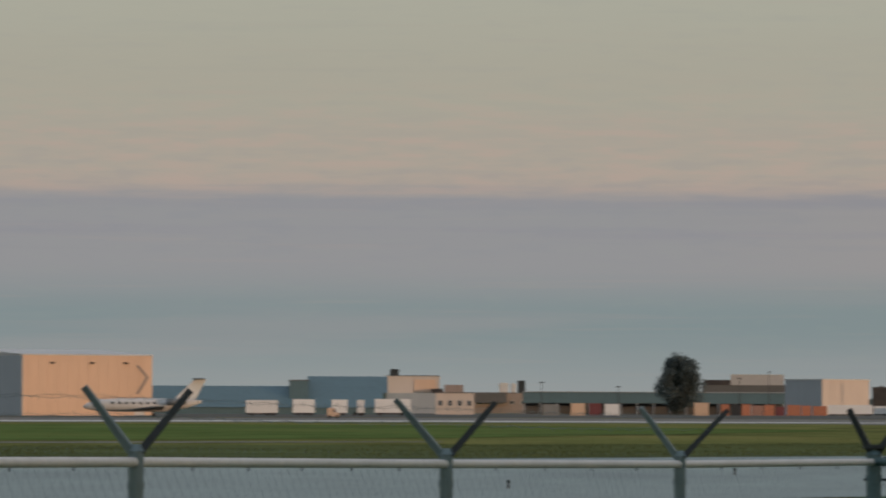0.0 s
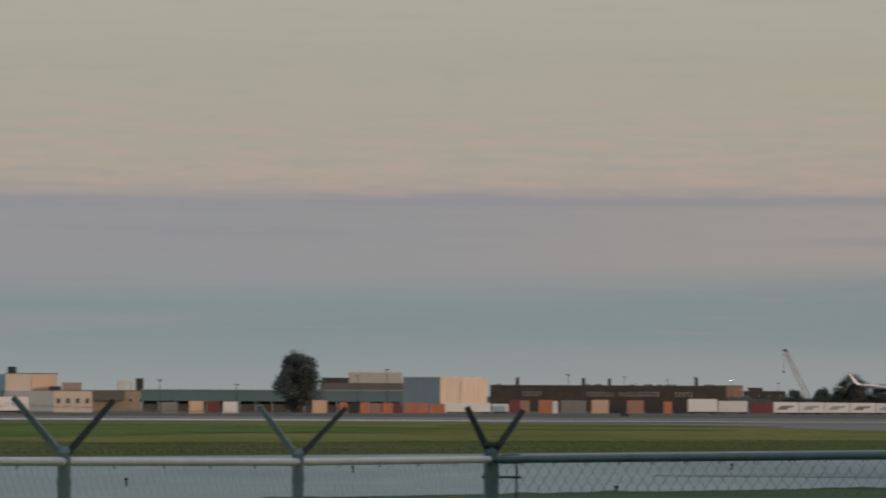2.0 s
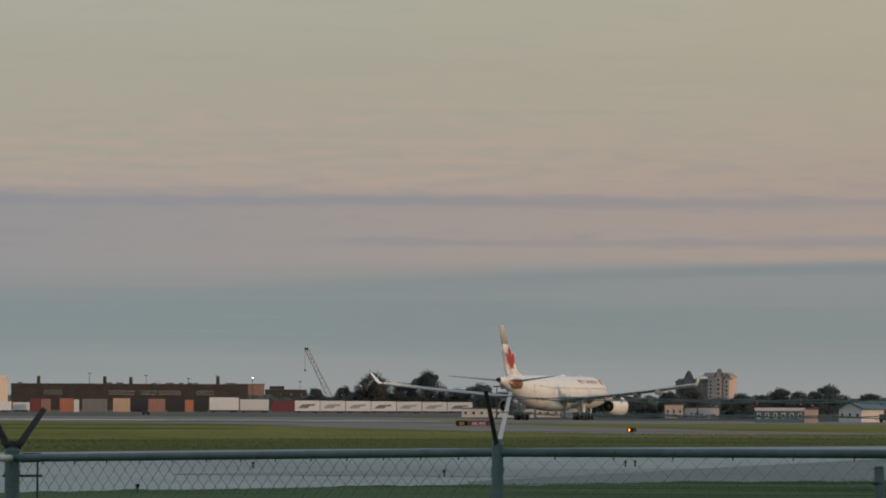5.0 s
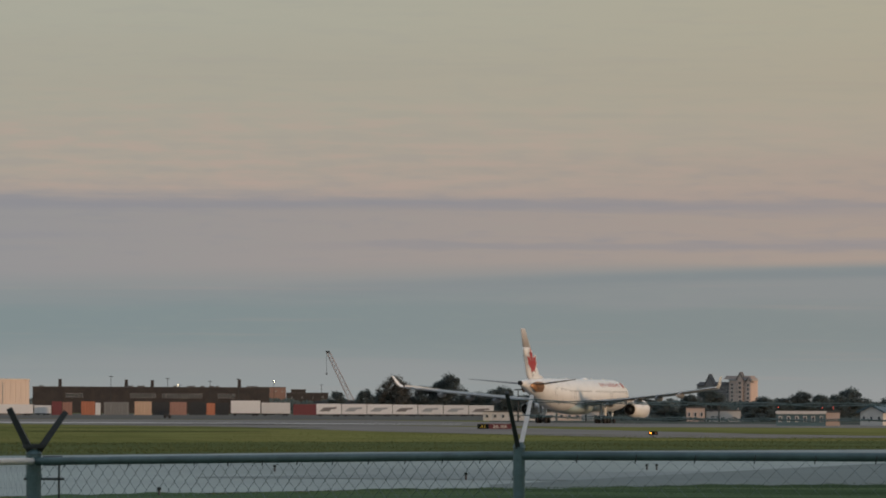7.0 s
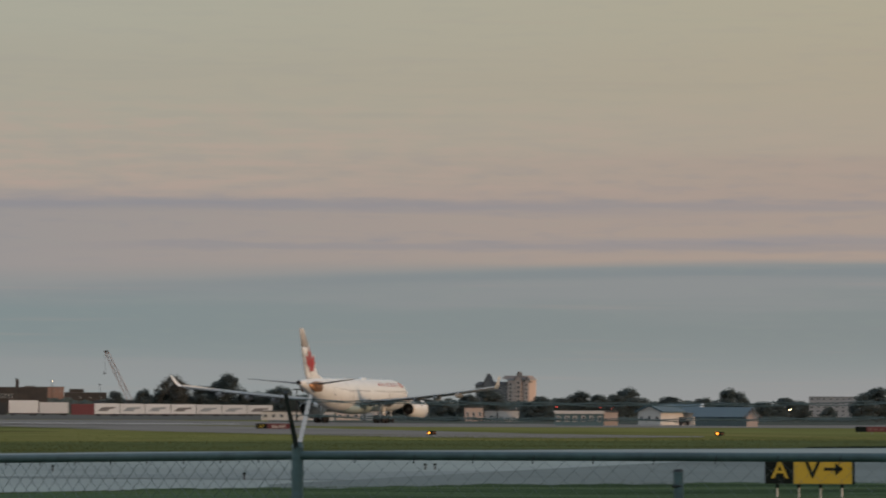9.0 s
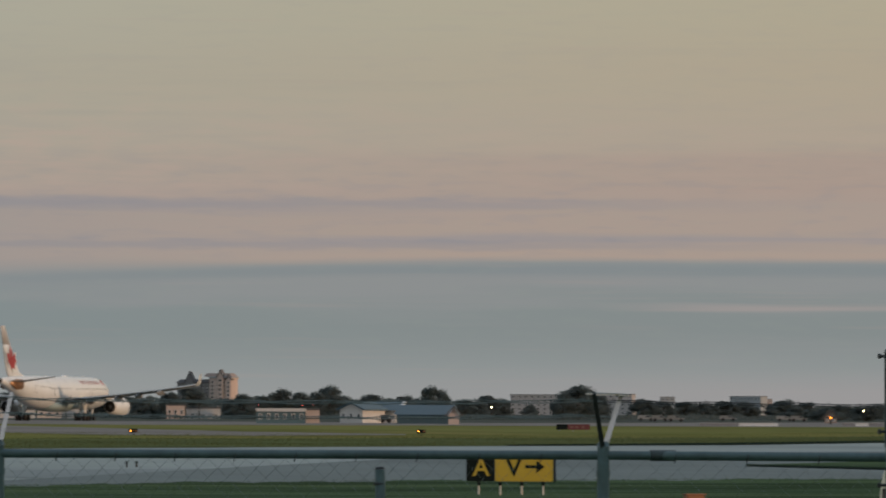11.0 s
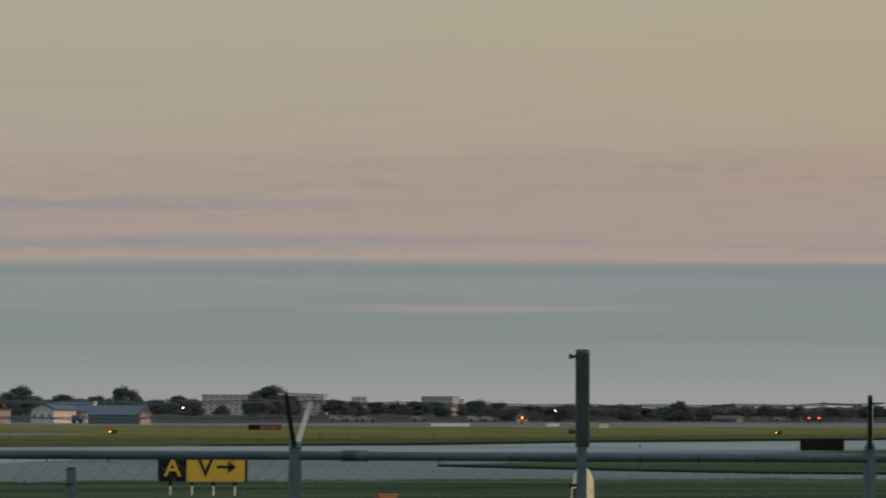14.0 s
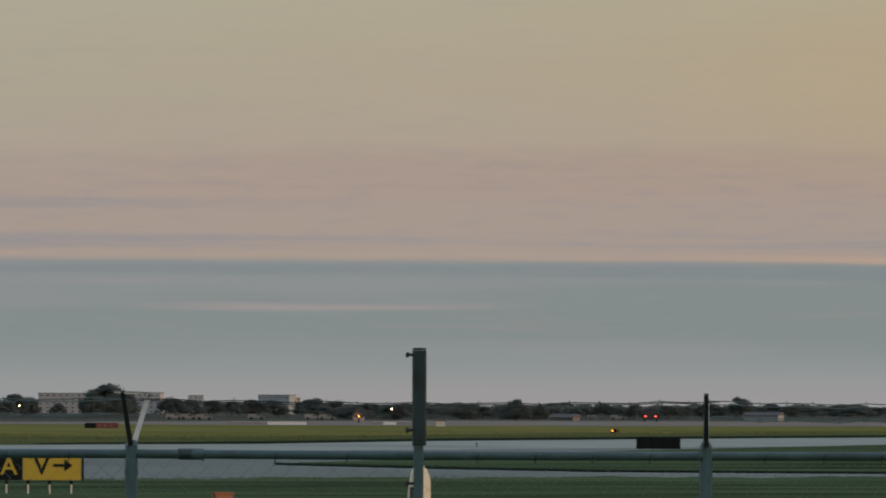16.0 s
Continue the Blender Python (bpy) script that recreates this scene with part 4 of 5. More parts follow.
# low scrub along the far side of the runway
verts, faces = [], []
rs = random.Random(12)
for k in range(60000):
    b = rs.uniform(2560, 5250)
    v = float(np.interp(b, (2560, 3300, 4014, 5250), (746.0, 748.5, 750.5, 752.5))) + rs.uniform(-1.6, 1.2)
    d = far(b, v)
    lump = 0.55 + 0.55 * noise.noise(Vector((b / 26, v * 0.2, 3.0))) + 0.3 * noise.noise(Vector((b / 7, v * 0.5, 8.0)))
    if lump < 0.2:
        continue
    p = spot(b, d, rs.uniform(0, 1) ** 0.8 * 1.9 * lump)
    s = rs.uniform(0.12, 0.26)
    u = Vector((rs.gauss(0, 1), rs.gauss(0, 1), rs.gauss(0, 1))).normalized() * s
    w = Vector((rs.gauss(0, 1), rs.gauss(0, 1), rs.gauss(0, 1))).normalized() * s
    i = len(verts)
    verts += [tuple(p - u), tuple(p + w), tuple(p + u), tuple(p - w)]
    faces.append((i, i + 1, i + 2, i + 3))
me = bpy.data.meshes.new("low_scrub")
me.from_pydata(verts, [], faces)
me.materials.append(LEAF)
tagged(new("low_scrub", me), "low dark scrub beyond the runway", "scrub", kind="stuff")

# ---- the airliner on the runway ----


def ring(x, r, zc, n=28, flat=1.0):
    return [(x, r * math.cos(2 * math.pi * i / n), zc + r * flat * math.sin(2 * math.pi * i / n)) for i in range(n)]


def foil(x_le, chord, y, z, thick, n=9):
    """A wing section from nose to tail and back, at span y."""
    up = [(x_le - chord * t, y, z + thick * chord * (2.9 * (math.sqrt(t) - t) * 0.55 + 0.02 * (1 - t))) for t in [(i / n) ** 1.6 for i in range(n + 1)]]
    down = [(x_le - chord * t, y, z - thick * chord * (2.9 * (math.sqrt(t) - t) * 0.35)) for t in [(i / n) ** 1.6 for i in range(n - 1, 0, -1)]]
    return up + down


def airliner(where, heading):
    ob = thing("airliner", where, heading, "white twin-engined wide-body airliner with a red-marked fin on the runway", "aeroplane")
    # barrel: distance ahead of the main wheels, radius, height of the middle
    rings = [(32.0, 0.12, 4.75), (31.6, 0.75, 4.8), (30.6, 1.45, 4.9), (29.0, 2.1, 5.05), (27.0, 2.55, 5.17), (24.5, 2.8, 5.2), (20, 2.82, 5.2), (10, 2.82, 5.2), (0, 2.82, 5.2), (-8, 2.82, 5.2), (-12, 2.72, 5.3),
             (-16, 2.42, 5.6), (-20, 1.98, 6.0), (-24, 1.46, 6.45), (-27.5, 0.98, 6.8), (-30.5, 0.52, 7.05), (-31.6, 0.34, 7.12)]
    body = smooth(part("fuselage", loft([ring(*r) for r in rings]), WHITE_SKIN, ob))
    part("tail_cone_exhaust", rod((-31.603, 0, 7.12), (-32.2, 0, 7.13), 0.42, 0.32, 14), BLACK, body)
    belly = [(11, 0.3, 3.2), (9.5, 1.7, 3.15), (6, 2.4, 3.1), (0, 2.5, 3.1), (-5, 2.3, 3.15), (-8.5, 1.3, 3.3), (-10, 0.3, 3.6)]
    # underside shade of the body is put into the fairing's teal colour
    smooth(part("belly_fairing", loft([ring(x, r, z, 20, 0.52) for x, r, z in belly]), BELLY_SHADE, body, "belly fairing with underside shade painted teal"))
    # cabin windows and doors on both sides
    for s in (-1, 1):
        for k in range(44):
            x = 25 - k * 0.93
            if x > -15.5 and abs(x - 4) > 1.2 and abs(x - 15) > 1.0:
                r, zc = (2.82, 5.2) if x > -9 else (2.82 - (-9 - x) * 0.052, 5.2 + (-9 - x) * 0.055)
                y = s * (math.sqrt(max(0.1, r * r - 0.65 ** 2)) + 0.012)
                part("cabin_window", box(x - 0.13, x + 0.13, y - 0.02, y + 0.02, zc + 0.47, zc + 0.83, bevel=0.015), CABIN_GLASS, body)
        for x, r, zc in ((26.0, 2.66, 5.18), (15.0, 2.82, 5.2), (-7.8, 2.82, 5.2), (-17.5, 2.26, 5.75)):
            for dx in (-0.53, 0.53):
                part("door_seam", box(x + dx - 0.03, x + dx + 0.03, s * r - 0.015, s * r + 0.015, zc - 0.75, zc + 0.8), CABIN_GLASS, body)
        # the name along the upper side, kept as plain strokes
        for k in range(9):
            x = (10.2 + k * 1.3 + (0.9 if k > 2 else 0)) if s < 0 else (22.4 - k * 1.3 - (0.9 if k > 2 else 0))
            for a in (-0.34, 0.34):
                th = radians(41)
                y, z = s * 2.835 * math.cos(th), 5.2 + 2.835 * math.sin(th)
                bm = box(-0.045, 0.045, -0.012, 0.012, -0.42, 0.42)
                bm.transform(pose(x + a, y, z, 41 * s if s > 0 else -41, 0, 0))
                part("stroke", bm, RED_PAINT, body)
        th = radians(41)
        bm = rod((0, -0.012, 0), (0, 0.012, 0), 0.62, sides=20)
        bm.transform(pose(24.2, s * 2.80 * math.cos(th), 5.2 + 2.80 * math.sin(th), 41 * s if s > 0 else -41, 0, 0))
        part("round_mark", bm, RED_PAINT, body, "round red mark")
    for x, y0 in ((30.1, 0.0),):
        part("windscreen", prism([(29.3, 6.25), (30.75, 5.55), (30.55, 5.25), (29.0, 5.9)], 2.9, start=-1.45), GLASS_DARK, body)
    for x in (12.0, 19.0, -4.0):
        part("aerial", loft([[(x + a, b, z) for a, b in ((-0.4 * q, -0.03), (0.4 * q, -0.03), (0.4 * q, 0.03), (-0.4 * q, 0.03))] for z, q in ((8.0, 0.8), (8.22, 0.4))]), WHITE_SKIN, body)
    part("satellite_dome", loft([ring_h(0.02, 8.32), ring_h(0.35, 8.26), ring_h(0.55, 8.12), ring_h(0.6, 7.9)]), WHITE_SKIN, body)
    # wings
    for s in (-1, 1):
        stations = [(9.2, 11.6, 1.5, 3.75, 0.13), (7.6, 10.2, 4.0, 3.95, 0.13), (3.6, 6.9, 10.2, 4.5, 0.115), (-2.6, 4.6, 20.2, 5.5, 0.105), (-7.3, 2.6, 28.3, 6.5, 0.10)]
        wing = smooth(part("wing", loft([foil(x, c, s * y, z, t) for x, c, y, z, t in stations]), WING_GREY, ob, "grey swept wing with a pale leading edge"))
        tip = [foil(-7.3, 2.6, s * 28.31, 6.5, 0.08), foil(-8.1, 2.2, s * 28.8, 6.95, 0.08), foil(-10.2, 1.0, s * 29.5, 8.4, 0.08)]
        part("winglet", loft(tip), WHITE_SKIN, wing, "pale upturned winglet")
        lead = [(x + 0.16, c * 0.1, y, z + 0.02) for x, c, y, z, t in stations[1:]]
        part("leading_edge", loft([[(x, s * y, z + 0.16), (x - c, s * y, z + 0.34), (x - c, s * y, z - 0.26), (x, s * y, z - 0.14)] for x, c, y, z in lead]), WHITE_SKIN, wing, "pale slat along the leading edge")
        for y, z, x in ((7.2, 3.75, -1.0), (12.8, 4.35, -2.6), (17.0, 4.8, -4.6), (21.5, 5.3, -7.0)):
            rr = [(2.2, 0.06), (1.2, 0.38), (-0.6, 0.5), (-2.4, 0.34), (-3.4, 0.06)]
            smooth(part("flap_fairing", loft([[(x + a, s * y + r * 0.55 * math.cos(2 * math.pi * i / 12), z - 0.15 + r * math.sin(2 * math.pi * i / 12)) for i in range(12)] for a, r in rr]), WING_GREY, wing))
        # engine and pylon
        eng = part("engine", engine_mesh(s * 9.4, 2.75), WHITE_SKIN, ob, "white engine nacelle")
        smooth(eng)
        part("intake", loft([[(10.9, s * 9.4 + r * math.cos(2 * math.pi * i / 24), 2.75 + r * math.sin(2 * math.pi * i / 24)) for i in range(24)] for r in (1.30, 1.28)][:1] + [[(10.5, s * 9.4 + 1.24 * math.cos(2 * math.pi * i / 24), 2.75 + 1.24 * math.sin(2 * math.pi * i / 24)) for i in range(24)]]), BLACK, eng)
        part("exhaust_cone", rod((3.41, s * 9.4, 2.75), (2.8, s * 9.4, 2.75), 0.40, 0.12, 18), DARK_STEEL, eng, "dark exhaust cone")
        part("nozzle", rod((3.56, s * 9.4, 2.75), (3.42, s * 9.4, 2.75), 0.98, 0.95, 24), BLACK, eng, "dark fan nozzle")
        part("pylon", loft([[(x, s * 9.4 + q, z0) for q in (-0.2, 0.2)] + [(x, s * 9.4 + q, z1) for q in (0.2, -0.2)] for x, z0, z1 in ((9.4, 4.1, 4.35), (6.5, 3.9, 4.75), (2.5, 3.7, 4.45), (0.5, 4.0, 4.3))]), WHITE_SKIN, eng)
        # tailplane
        smooth(part("tailplane", loft([foil(-21.6, 5.9, s * 0.8, 6.9, 0.09), foil(-29.4, 2.2, s * 9.2, 7.75, 0.09)]), WING_GREY, ob, "grey tailplane half"))
        bm = loft([ring_x(-22.0, s * 1.42, 6.55, 0.2), ring_x(-23.4, s * 1.46, 6.5, 0.85), ring_x(-26.0, s * 1.15, 6.5, 0.9), ring_x(-28.4, s * 0.82, 6.75, 0.2)])
        smooth(part("tailplane_root_plate", bm, BARE_METAL, ob, "bare metal plate round the tailplane root"))
        # main wheels
        leg = part("main_leg", rod((0.2, s * 5.3, 1.15), (0.6, s * 5.0, 4.0), 0.24, 0.28, 14), WHITE_SKIN, ob)
        part("bogie_beam", rod((-1.0, s * 5.34, 1.05), (1.0, s * 5.34, 1.02), 0.17), WING_GREY, leg)
        part("leg_door", box(-0.4, 1.0, s * 5.9 - 0.04, s * 5.9 + 0.04, 1.6, 3.5), WHITE_SKIN, leg)
        for x in (-0.98, 0.98):
            for dy in (-0.7, 0.7):
                bm = smooth_wheel(x, s * 5.34 + dy, 1.0, 0.70, 0.25)
                wh = part("wheel", bm, BLACK, leg)
                part("rim", rod((x, s * 5.34 + dy - 0.256, 1.0), (x, s * 5.34 + dy + 0.256, 1.0), 0.33, sides=14), DARK_STEEL, wh)
        part("landing_lamp", rod((9.3, s * 3.4, 3.9), (9.45, s * 3.4, 3.9), 0.16), WARM_LAMP, ob, "lit landing lamp")
        # glowing disc imitates the sun's reflection on the flap fairing
        part("flap_lamp", rod((-2.0, s * 7.2, 3.5), (-2.12, s * 7.2, 3.5), 0.12), WARM_LAMP, ob, "small glowing disc standing in for a sun glint")
    leg = part("nose_leg", rod((25.4, 0, 1.0), (25.6, 0, 3.2), 0.15, 0.18), WHITE_SKIN, ob)
    for dy in (-0.36, 0.36):
        part("wheel", smooth_wheel(25.4, dy, 0.84, 0.54, 0.18), BLACK, leg)
    # fin: sections by height
    fin = [(-15.8, 11.2, 7.7, 0.34), (-20.3, 7.9, 8.6, 0.30), (-25.2, 4.7, 12.5, 0.22), (-25.9, 4.3, 13.2, 0.205), (-28.6, 2.9, 16.1, 0.14), (-29.0, 2.5, 16.4, 0.05)]
    sec = [[(x - c * t, w * q, z) for t, q in ((0, 0), (0.12, 0.7), (0.35, 1), (0.7, 0.6), (1, 0.03), (0.7, -0.6), (0.35, -1), (0.12, -0.7))] for x, c, z, w in fin]
    f = part("fin", loft(sec[:4]), WHITE_SKIN, ob)
    smooth(part("fin_top", loft([[(x, y, z + 0.003) for x, y, z in q] for q in sec[3:]]), FIN_GREY, f, "grey upper part of the fin"))
    smooth(f)
    # the red leaf: a stem, a middle lobe and two side lobes, as plain points
    half = [(0.0, -0.44), (0.06, -0.42), (0.45, -0.50), (0.40, -0.33), (0.96, 0.02), (0.82, 0.10), (0.96, 0.46), (0.66, 0.36), (0.58, 0.50), (0.22, 0.14), (0.32, 0.70), (0.16, 0.60), (0.0, 1.0)]
    outline = half + [(-x, z) for x, z in half[-2:0:-1]]
    for s in (-1, 1):
        for scale, off, mat, nm in ((1.16, 0.255, WHITE_SKIN, "leaf_border"), (1.0, 0.275, RED_PAINT, "leaf_mark")):
            bm = prism([(-25.5 - 0.55 * (z * 2.6 * scale) + x * 2.65 * scale, 10.45 + z * 2.9 * scale) for x, z in outline], s * 0.012, start=s * off)
            part(nm, bm, mat, f, "red leaf-shaped mark" if mat is RED_PAINT else "")
        part("leaf_stem", prism([(-25.1, 8.3), (-24.92, 8.3), (-25.4, 9.3), (-25.55, 9.3)], s * 0.012, start=s * 0.27), GREEN_STEEL, f)
    return ob


def ring_h(r, z, x=7.0, n=16):
    return [(x + 2.2 * r * math.cos(2 * math.pi * i / n), r * math.sin(2 * math.pi * i / n), z) for i in range(n)]


def ring_x(x, y, z, r, n=16):
    return [(x, y + 0.35 * r * math.cos(2 * math.pi * i / n), z + r * math.sin(2 * math.pi * i / n)) for i in range(n)]


def engine_mesh(y, z):
    rr = [(10.85, 1.32), (11.15, 1.42), (11.0, 1.56), (10.2, 1.70), (8.8, 1.76), (7.2, 1.70), (5.6, 1.52), (4.2, 1.24), (3.5, 1.04)]
    return loft([[(x, y + r * math.cos(2 * math.pi * i / 28), z + r * math.sin(2 * math.pi * i / 28)) for i in range(28)] for x, r in rr])


def smooth_wheel(x, y, z, r, half):
    prof = [(-half, r * 0.5), (-half, r * 0.86), (-half * 0.7, r), (half * 0.7, r), (half, r * 0.86), (half, r * 0.5)]
    return loft([[(x + q * math.cos(2 * math.pi * i / 22), y + o, z + q * math.sin(2 * math.pi * i / 22)) for i in range(22)] for o, q in prof])


PLANE_AT = spot(2496, 985, -0.28)
airliner(PLANE_AT, 90 - 26.0)

# ---- the fence ----


def fence_mesh(points, top_drop, gauges, pitch=0.045, rise=0.042):
    """Chain link between posts: bent wires side by side, hooked into one another. points: (x, y, top z) of each post. gauges: the wire's radius in each bay, the last for the rest."""
    verts, faces = [], []
    for bay, ((xa, ya, za), (xb, yb, zb)) in enumerate(zip(points, points[1:])):
        r = gauges[min(bay, len(gauges) - 1)]
        a, b = Vector((xa, ya, 0)), Vector((xb, yb, 0))
        along = (b - a).normalized()
        across = Vector((-along.y, along.x, 0))
        n = int((b - a).length / pitch)
        for k in range(n):
            t0 = (k + 0.5) / n
            ztop = za + (zb - za) * t0 - top_drop
            for side in (k % 2,):
                prev = None
                m = int((ztop - 0.04) / rise) + 1
                for j in range(m):
                    off = pitch * ((j + side) % 2)
                    c = a + along * (k * (b - a).length / n + off) + across * (0.003 * (1 if (j + side) % 2 else -1))
                    c.z = ztop - j * rise
                    i = len(verts)
                    for q in range(3):
                        w = 2.094 * q
                        verts.append((c.x + along.x * r * math.cos(w) + across.x * r * math.sin(w), c.y + along.y * r * math.cos(w) + across.y * r * math.sin(w), c.z))
                    if prev is not None:
                        for q in range(3):
                            faces.append((prev + q, prev + (q + 1) % 3, i + (q + 1) % 3, i + q))
                    prev = i
    me = bpy.data.meshes.new("chain_link")
    me.from_pydata(verts, [], faces)
    me.materials.append(WIRE)
    return me


def strand(bm, a, b, sag=0.012, r=0.0014):
    """A barbed wire with two-point barbs between two arms."""
    a, b = Vector(a), Vector(b)
    n = max(4, int((b - a).length / 0.13))
    pts = [a.lerp(b, i / n) - Vector((0, 0, sag * 4 * (i / n) * (1 - i / n))) + Vector((0, 0, 0.004 * math.sin(i * 2.3))) for i in range(n + 1)]
    for p, q in zip(pts, pts[1:]):
        add_rod(bm, p, q, r, sides=4)
        add_rod(bm, p + Vector((0.004, 0, -0.009)), p + Vector((-0.004, 0, 0.009)), r * 0.8, sides=4)
    return bm


def arm(bm, foot, tip, width=0.032):
    """A pressed steel arm of angle section that narrows to its tip."""
    foot, tip = Vector(foot), Vector(tip)
    way = (tip - foot).normalized()
    side = way.cross(Vector((0.2, 0.97, 0.1))).normalized()
    out = way.cross(side).normalized()
    sec = lambda p, w: [p + side * (-w / 2) + out * (-w / 2), p + side * (w / 2) + out * (-w / 2), p + side * (w / 2) + out * (w / 2), p + side * (-w / 2) + out * (w / 2)]
    made = loft([sec(foot, width), sec(foot.lerp(tip, 0.5), width * 0.9), sec(tip, width * 0.8)])
    me = bpy.data.meshes.new("tmp")
    made.to_mesh(me)
    made.free()
    bm.from_mesh(me)
    bpy.data.meshes.remove(me)
    return bm


def fence(name_label, posts, steel, rail_steel, rail_r, post_r, ties, arm_w, sleeves=(), bare=(), gauges=(0.0013,), barb_r=0.0014, tips_over=0.0):
    """posts: bearing, distance, rail height, left arm (dx, dy, rise), right arm, thick."""
    ob = thing("fence", spot(posts[0][0], posts[0][1]), 0, name_label, "fence")
    base = ob.matrix_basis.translation
    tops, tips = [], []
    for b, d, z, left, right, fat in posts:
        p = spot(b, d) - base
        tops.append((p.x, p.y, z))
        po = part("post", rod((p.x, p.y, -0.05), (p.x, p.y, z + 0.035), post_r * fat, sides=16), steel, ob)
        part("post_cap", rod((p.x, p.y, z + 0.036), (p.x, p.y, z + 0.06), post_r * fat * 1.15, post_r * fat * 0.7, 16), steel, po)
        part("clamp", rod((p.x, p.y, z - 0.09), (p.x, p.y, z - 0.065), post_r * fat * 1.12, sides=16), DARK_STEEL if fat > 1.2 else steel, po)
        if fat >= 1.2:
            part("arm_bracket", box(p.x - 0.055, p.x + 0.055, p.y - 0.04, p.y + 0.04, z + 0.062, z + 0.085, bevel=0.006), DARK_STEEL, po)
        got = []
        # slim posts: dark left and pale right steel imitate shaded and sunlit arms
        for q, mat in ((left, DARK_STEEL if fat != 1.0 else steel), (right, PALE_STEEL if fat < 0.9 else DARK_STEEL)):
            if q:
                tip = Vector((p.x + q[0], p.y + q[1], z + q[2]))
                foot = Vector((p.x + q[0] * 0.06, p.y + q[1] * 0.06, z + 0.03))
                part("arm", arm(bmesh.new(), foot, tip, arm_w * (1.6 if fat >= 1.2 else 1.0)), mat, ob)
                got.append((tip, foot))
        tips.append(got)
    for a, c in zip(tops, tops[1:]):
        part("top_rail", rod(a, c, rail_r, sides=14), rail_steel, ob)
        n = int((Vector(c) - Vector(a)).length / ties)
        for k in range(1, n):
            p = Vector(a).lerp(Vector(c), k / n)
            bm = rod(p + Vector((0, -rail_r * 1.05, rail_r * 0.3)), p + Vector((-0.008, -rail_r * 1.05, -rail_r - 0.012)), 0.0026, sides=6)
            part("wire_tie", bm, DARK_STEEL, ob)
    for k, (ga, gb) in enumerate(zip(tips, tips[1:])):
        if k in bare:
            continue
        for (ta, fa), (tb, fb) in zip(ga, gb):
            for t in (0.12, 0.4):
                part("barbed_wire", strand(bmesh.new(), ta.lerp(fa, t), tb.lerp(fb, t), r=barb_r), WIRE, ob)
    for b, d, z in sleeves:
        p = spot(b, d, z) - Vector((base.x, base.y, 0))
        part("rail_sleeve", rod(p - Vector((0.055, 0, 0)), p + Vector((0.055, 0, 0)), rail_r * 1.22, sides=16), TEAL_STEEL, ob, "dark rail sleeve")
    link = new("chain_link", fence_mesh(tops, -tips_over if tips_over else rail_r, gauges))
    link.parent = ob
    return ob


V_LEFT, V_RIGHT = (-0.172, -0.03, 0.250), (0.178, 0.03, 0.240)
fence("galvanised chain-link fence with V-shaped arms and barbed wire",
      [(-500, 15.7, 1.94, V_LEFT, V_RIGHT, 1.0), (242, 18.8, 1.915, V_LEFT, V_RIGHT, 1.0), (790, 22.0, 1.882, (-0.198, -0.03, 0.250), (0.192, 0.03, 0.240), 1.0), (1203, 25.0, 1.855, (-0.176, -0.03, 0.250), (0.212, 0.03, 0.240), 1.0), (1545, 28.0, 1.842, None, None, 0.6)],
      GALV, PALE_STEEL, 0.017, 0.026, 0.55, 0.026, gauges=(0.0005,), barb_r=0.0006, tips_over=0.05)
fence("green-grey chain-link fence with barbed wire on slim arms",
      [(1545, 28.0, 1.842, (-0.125, -0.03, 0.26), (0.160, 0.03, 0.245), 1.2), (2402, 25.0, 1.903, (-0.0817, -0.16, 0.277), (0.0830, 0.16, 0.265), 0.85), (3470, 24.0, 1.913, (-0.0866, -0.16, 0.263), (0.1207, 0.16, 0.255), 0.85),
       (3977, 24.0, 1.910, None, None, 0.5), (4485, 24.5, 1.909, (-0.061, -0.16, 0.267), (0.066, 0.16, 0.25), 0.85), (4993, 25.2, 1.909, (-0.061, -0.16, 0.267), (0.066, 0.16, 0.25), 0.85), (5500, 26.0, 1.909, (-0.061, -0.16, 0.267), (0.066, 0.16, 0.25), 0.85)],
      GREEN_STEEL, RAIL_STEEL, 0.0195, 0.031, 0.26, 0.021, [(3575, 24.0, 1.9128)], bare=(0,), gauges=(0.0015, 0.0009, 0.0007), barb_r=0.0022)

# tension bar beside the corner post
p0 = spot(1545, 28.0)
ob = thing("tension_bar", p0, 0, "dark tension bar clamped beside the corner post", "bar")
part("bar", rod((0.125, 0, 0.02), (0.125, 0, 1.86), 0.005, sides=8), DARK_STEEL, ob)
for z in (1.755, 1.45, 1.1):
    part("clamp", rod((-0.05, -0.012, z), (0.15, -0.012, z), 0.006, sides=8), DARK_STEEL, ob)
part("rail_cap", rod((0.045, 0, 1.844), (0.14, -0.01, 1.846), 0.024, sides=14), DARK_STEEL, ob)

# strands that run past the gate post
bm = bmesh.new()
p0, p1 = spot(3470, 24.0), spot(4485, 24.5)
ob = thing("gate_wire", p0, 0, "two barbed wires stretched past a tall gate post", "wire")
for dx, dy, z in ((0.0, -0.16, 2.145), (0.05, 0.16, 2.138)):
    part("barbed_wire", strand(bmesh.new(), (dx, dy, z), (p1.x - p0.x, p1.y - p0.y + dy, z), r=0.0022), DARK_STEEL, ob)
ob = thing("metal_strip", p0, 0, "pale bent metal strip lying across the fence arms", "strip")
part("strip", loft([[(x, y - 0.02, z), (x, y + 0.02, z), (x, y + 0.02, z + 0.006), (x, y - 0.02, z + 0.006)] for x, y, z in ((-0.12, -0.17, 2.170), (-0.05, -0.10, 2.166), (0.08, 0.1, 2.168), (0.155, 0.165, 2.162))]), PALE_STEEL, ob)
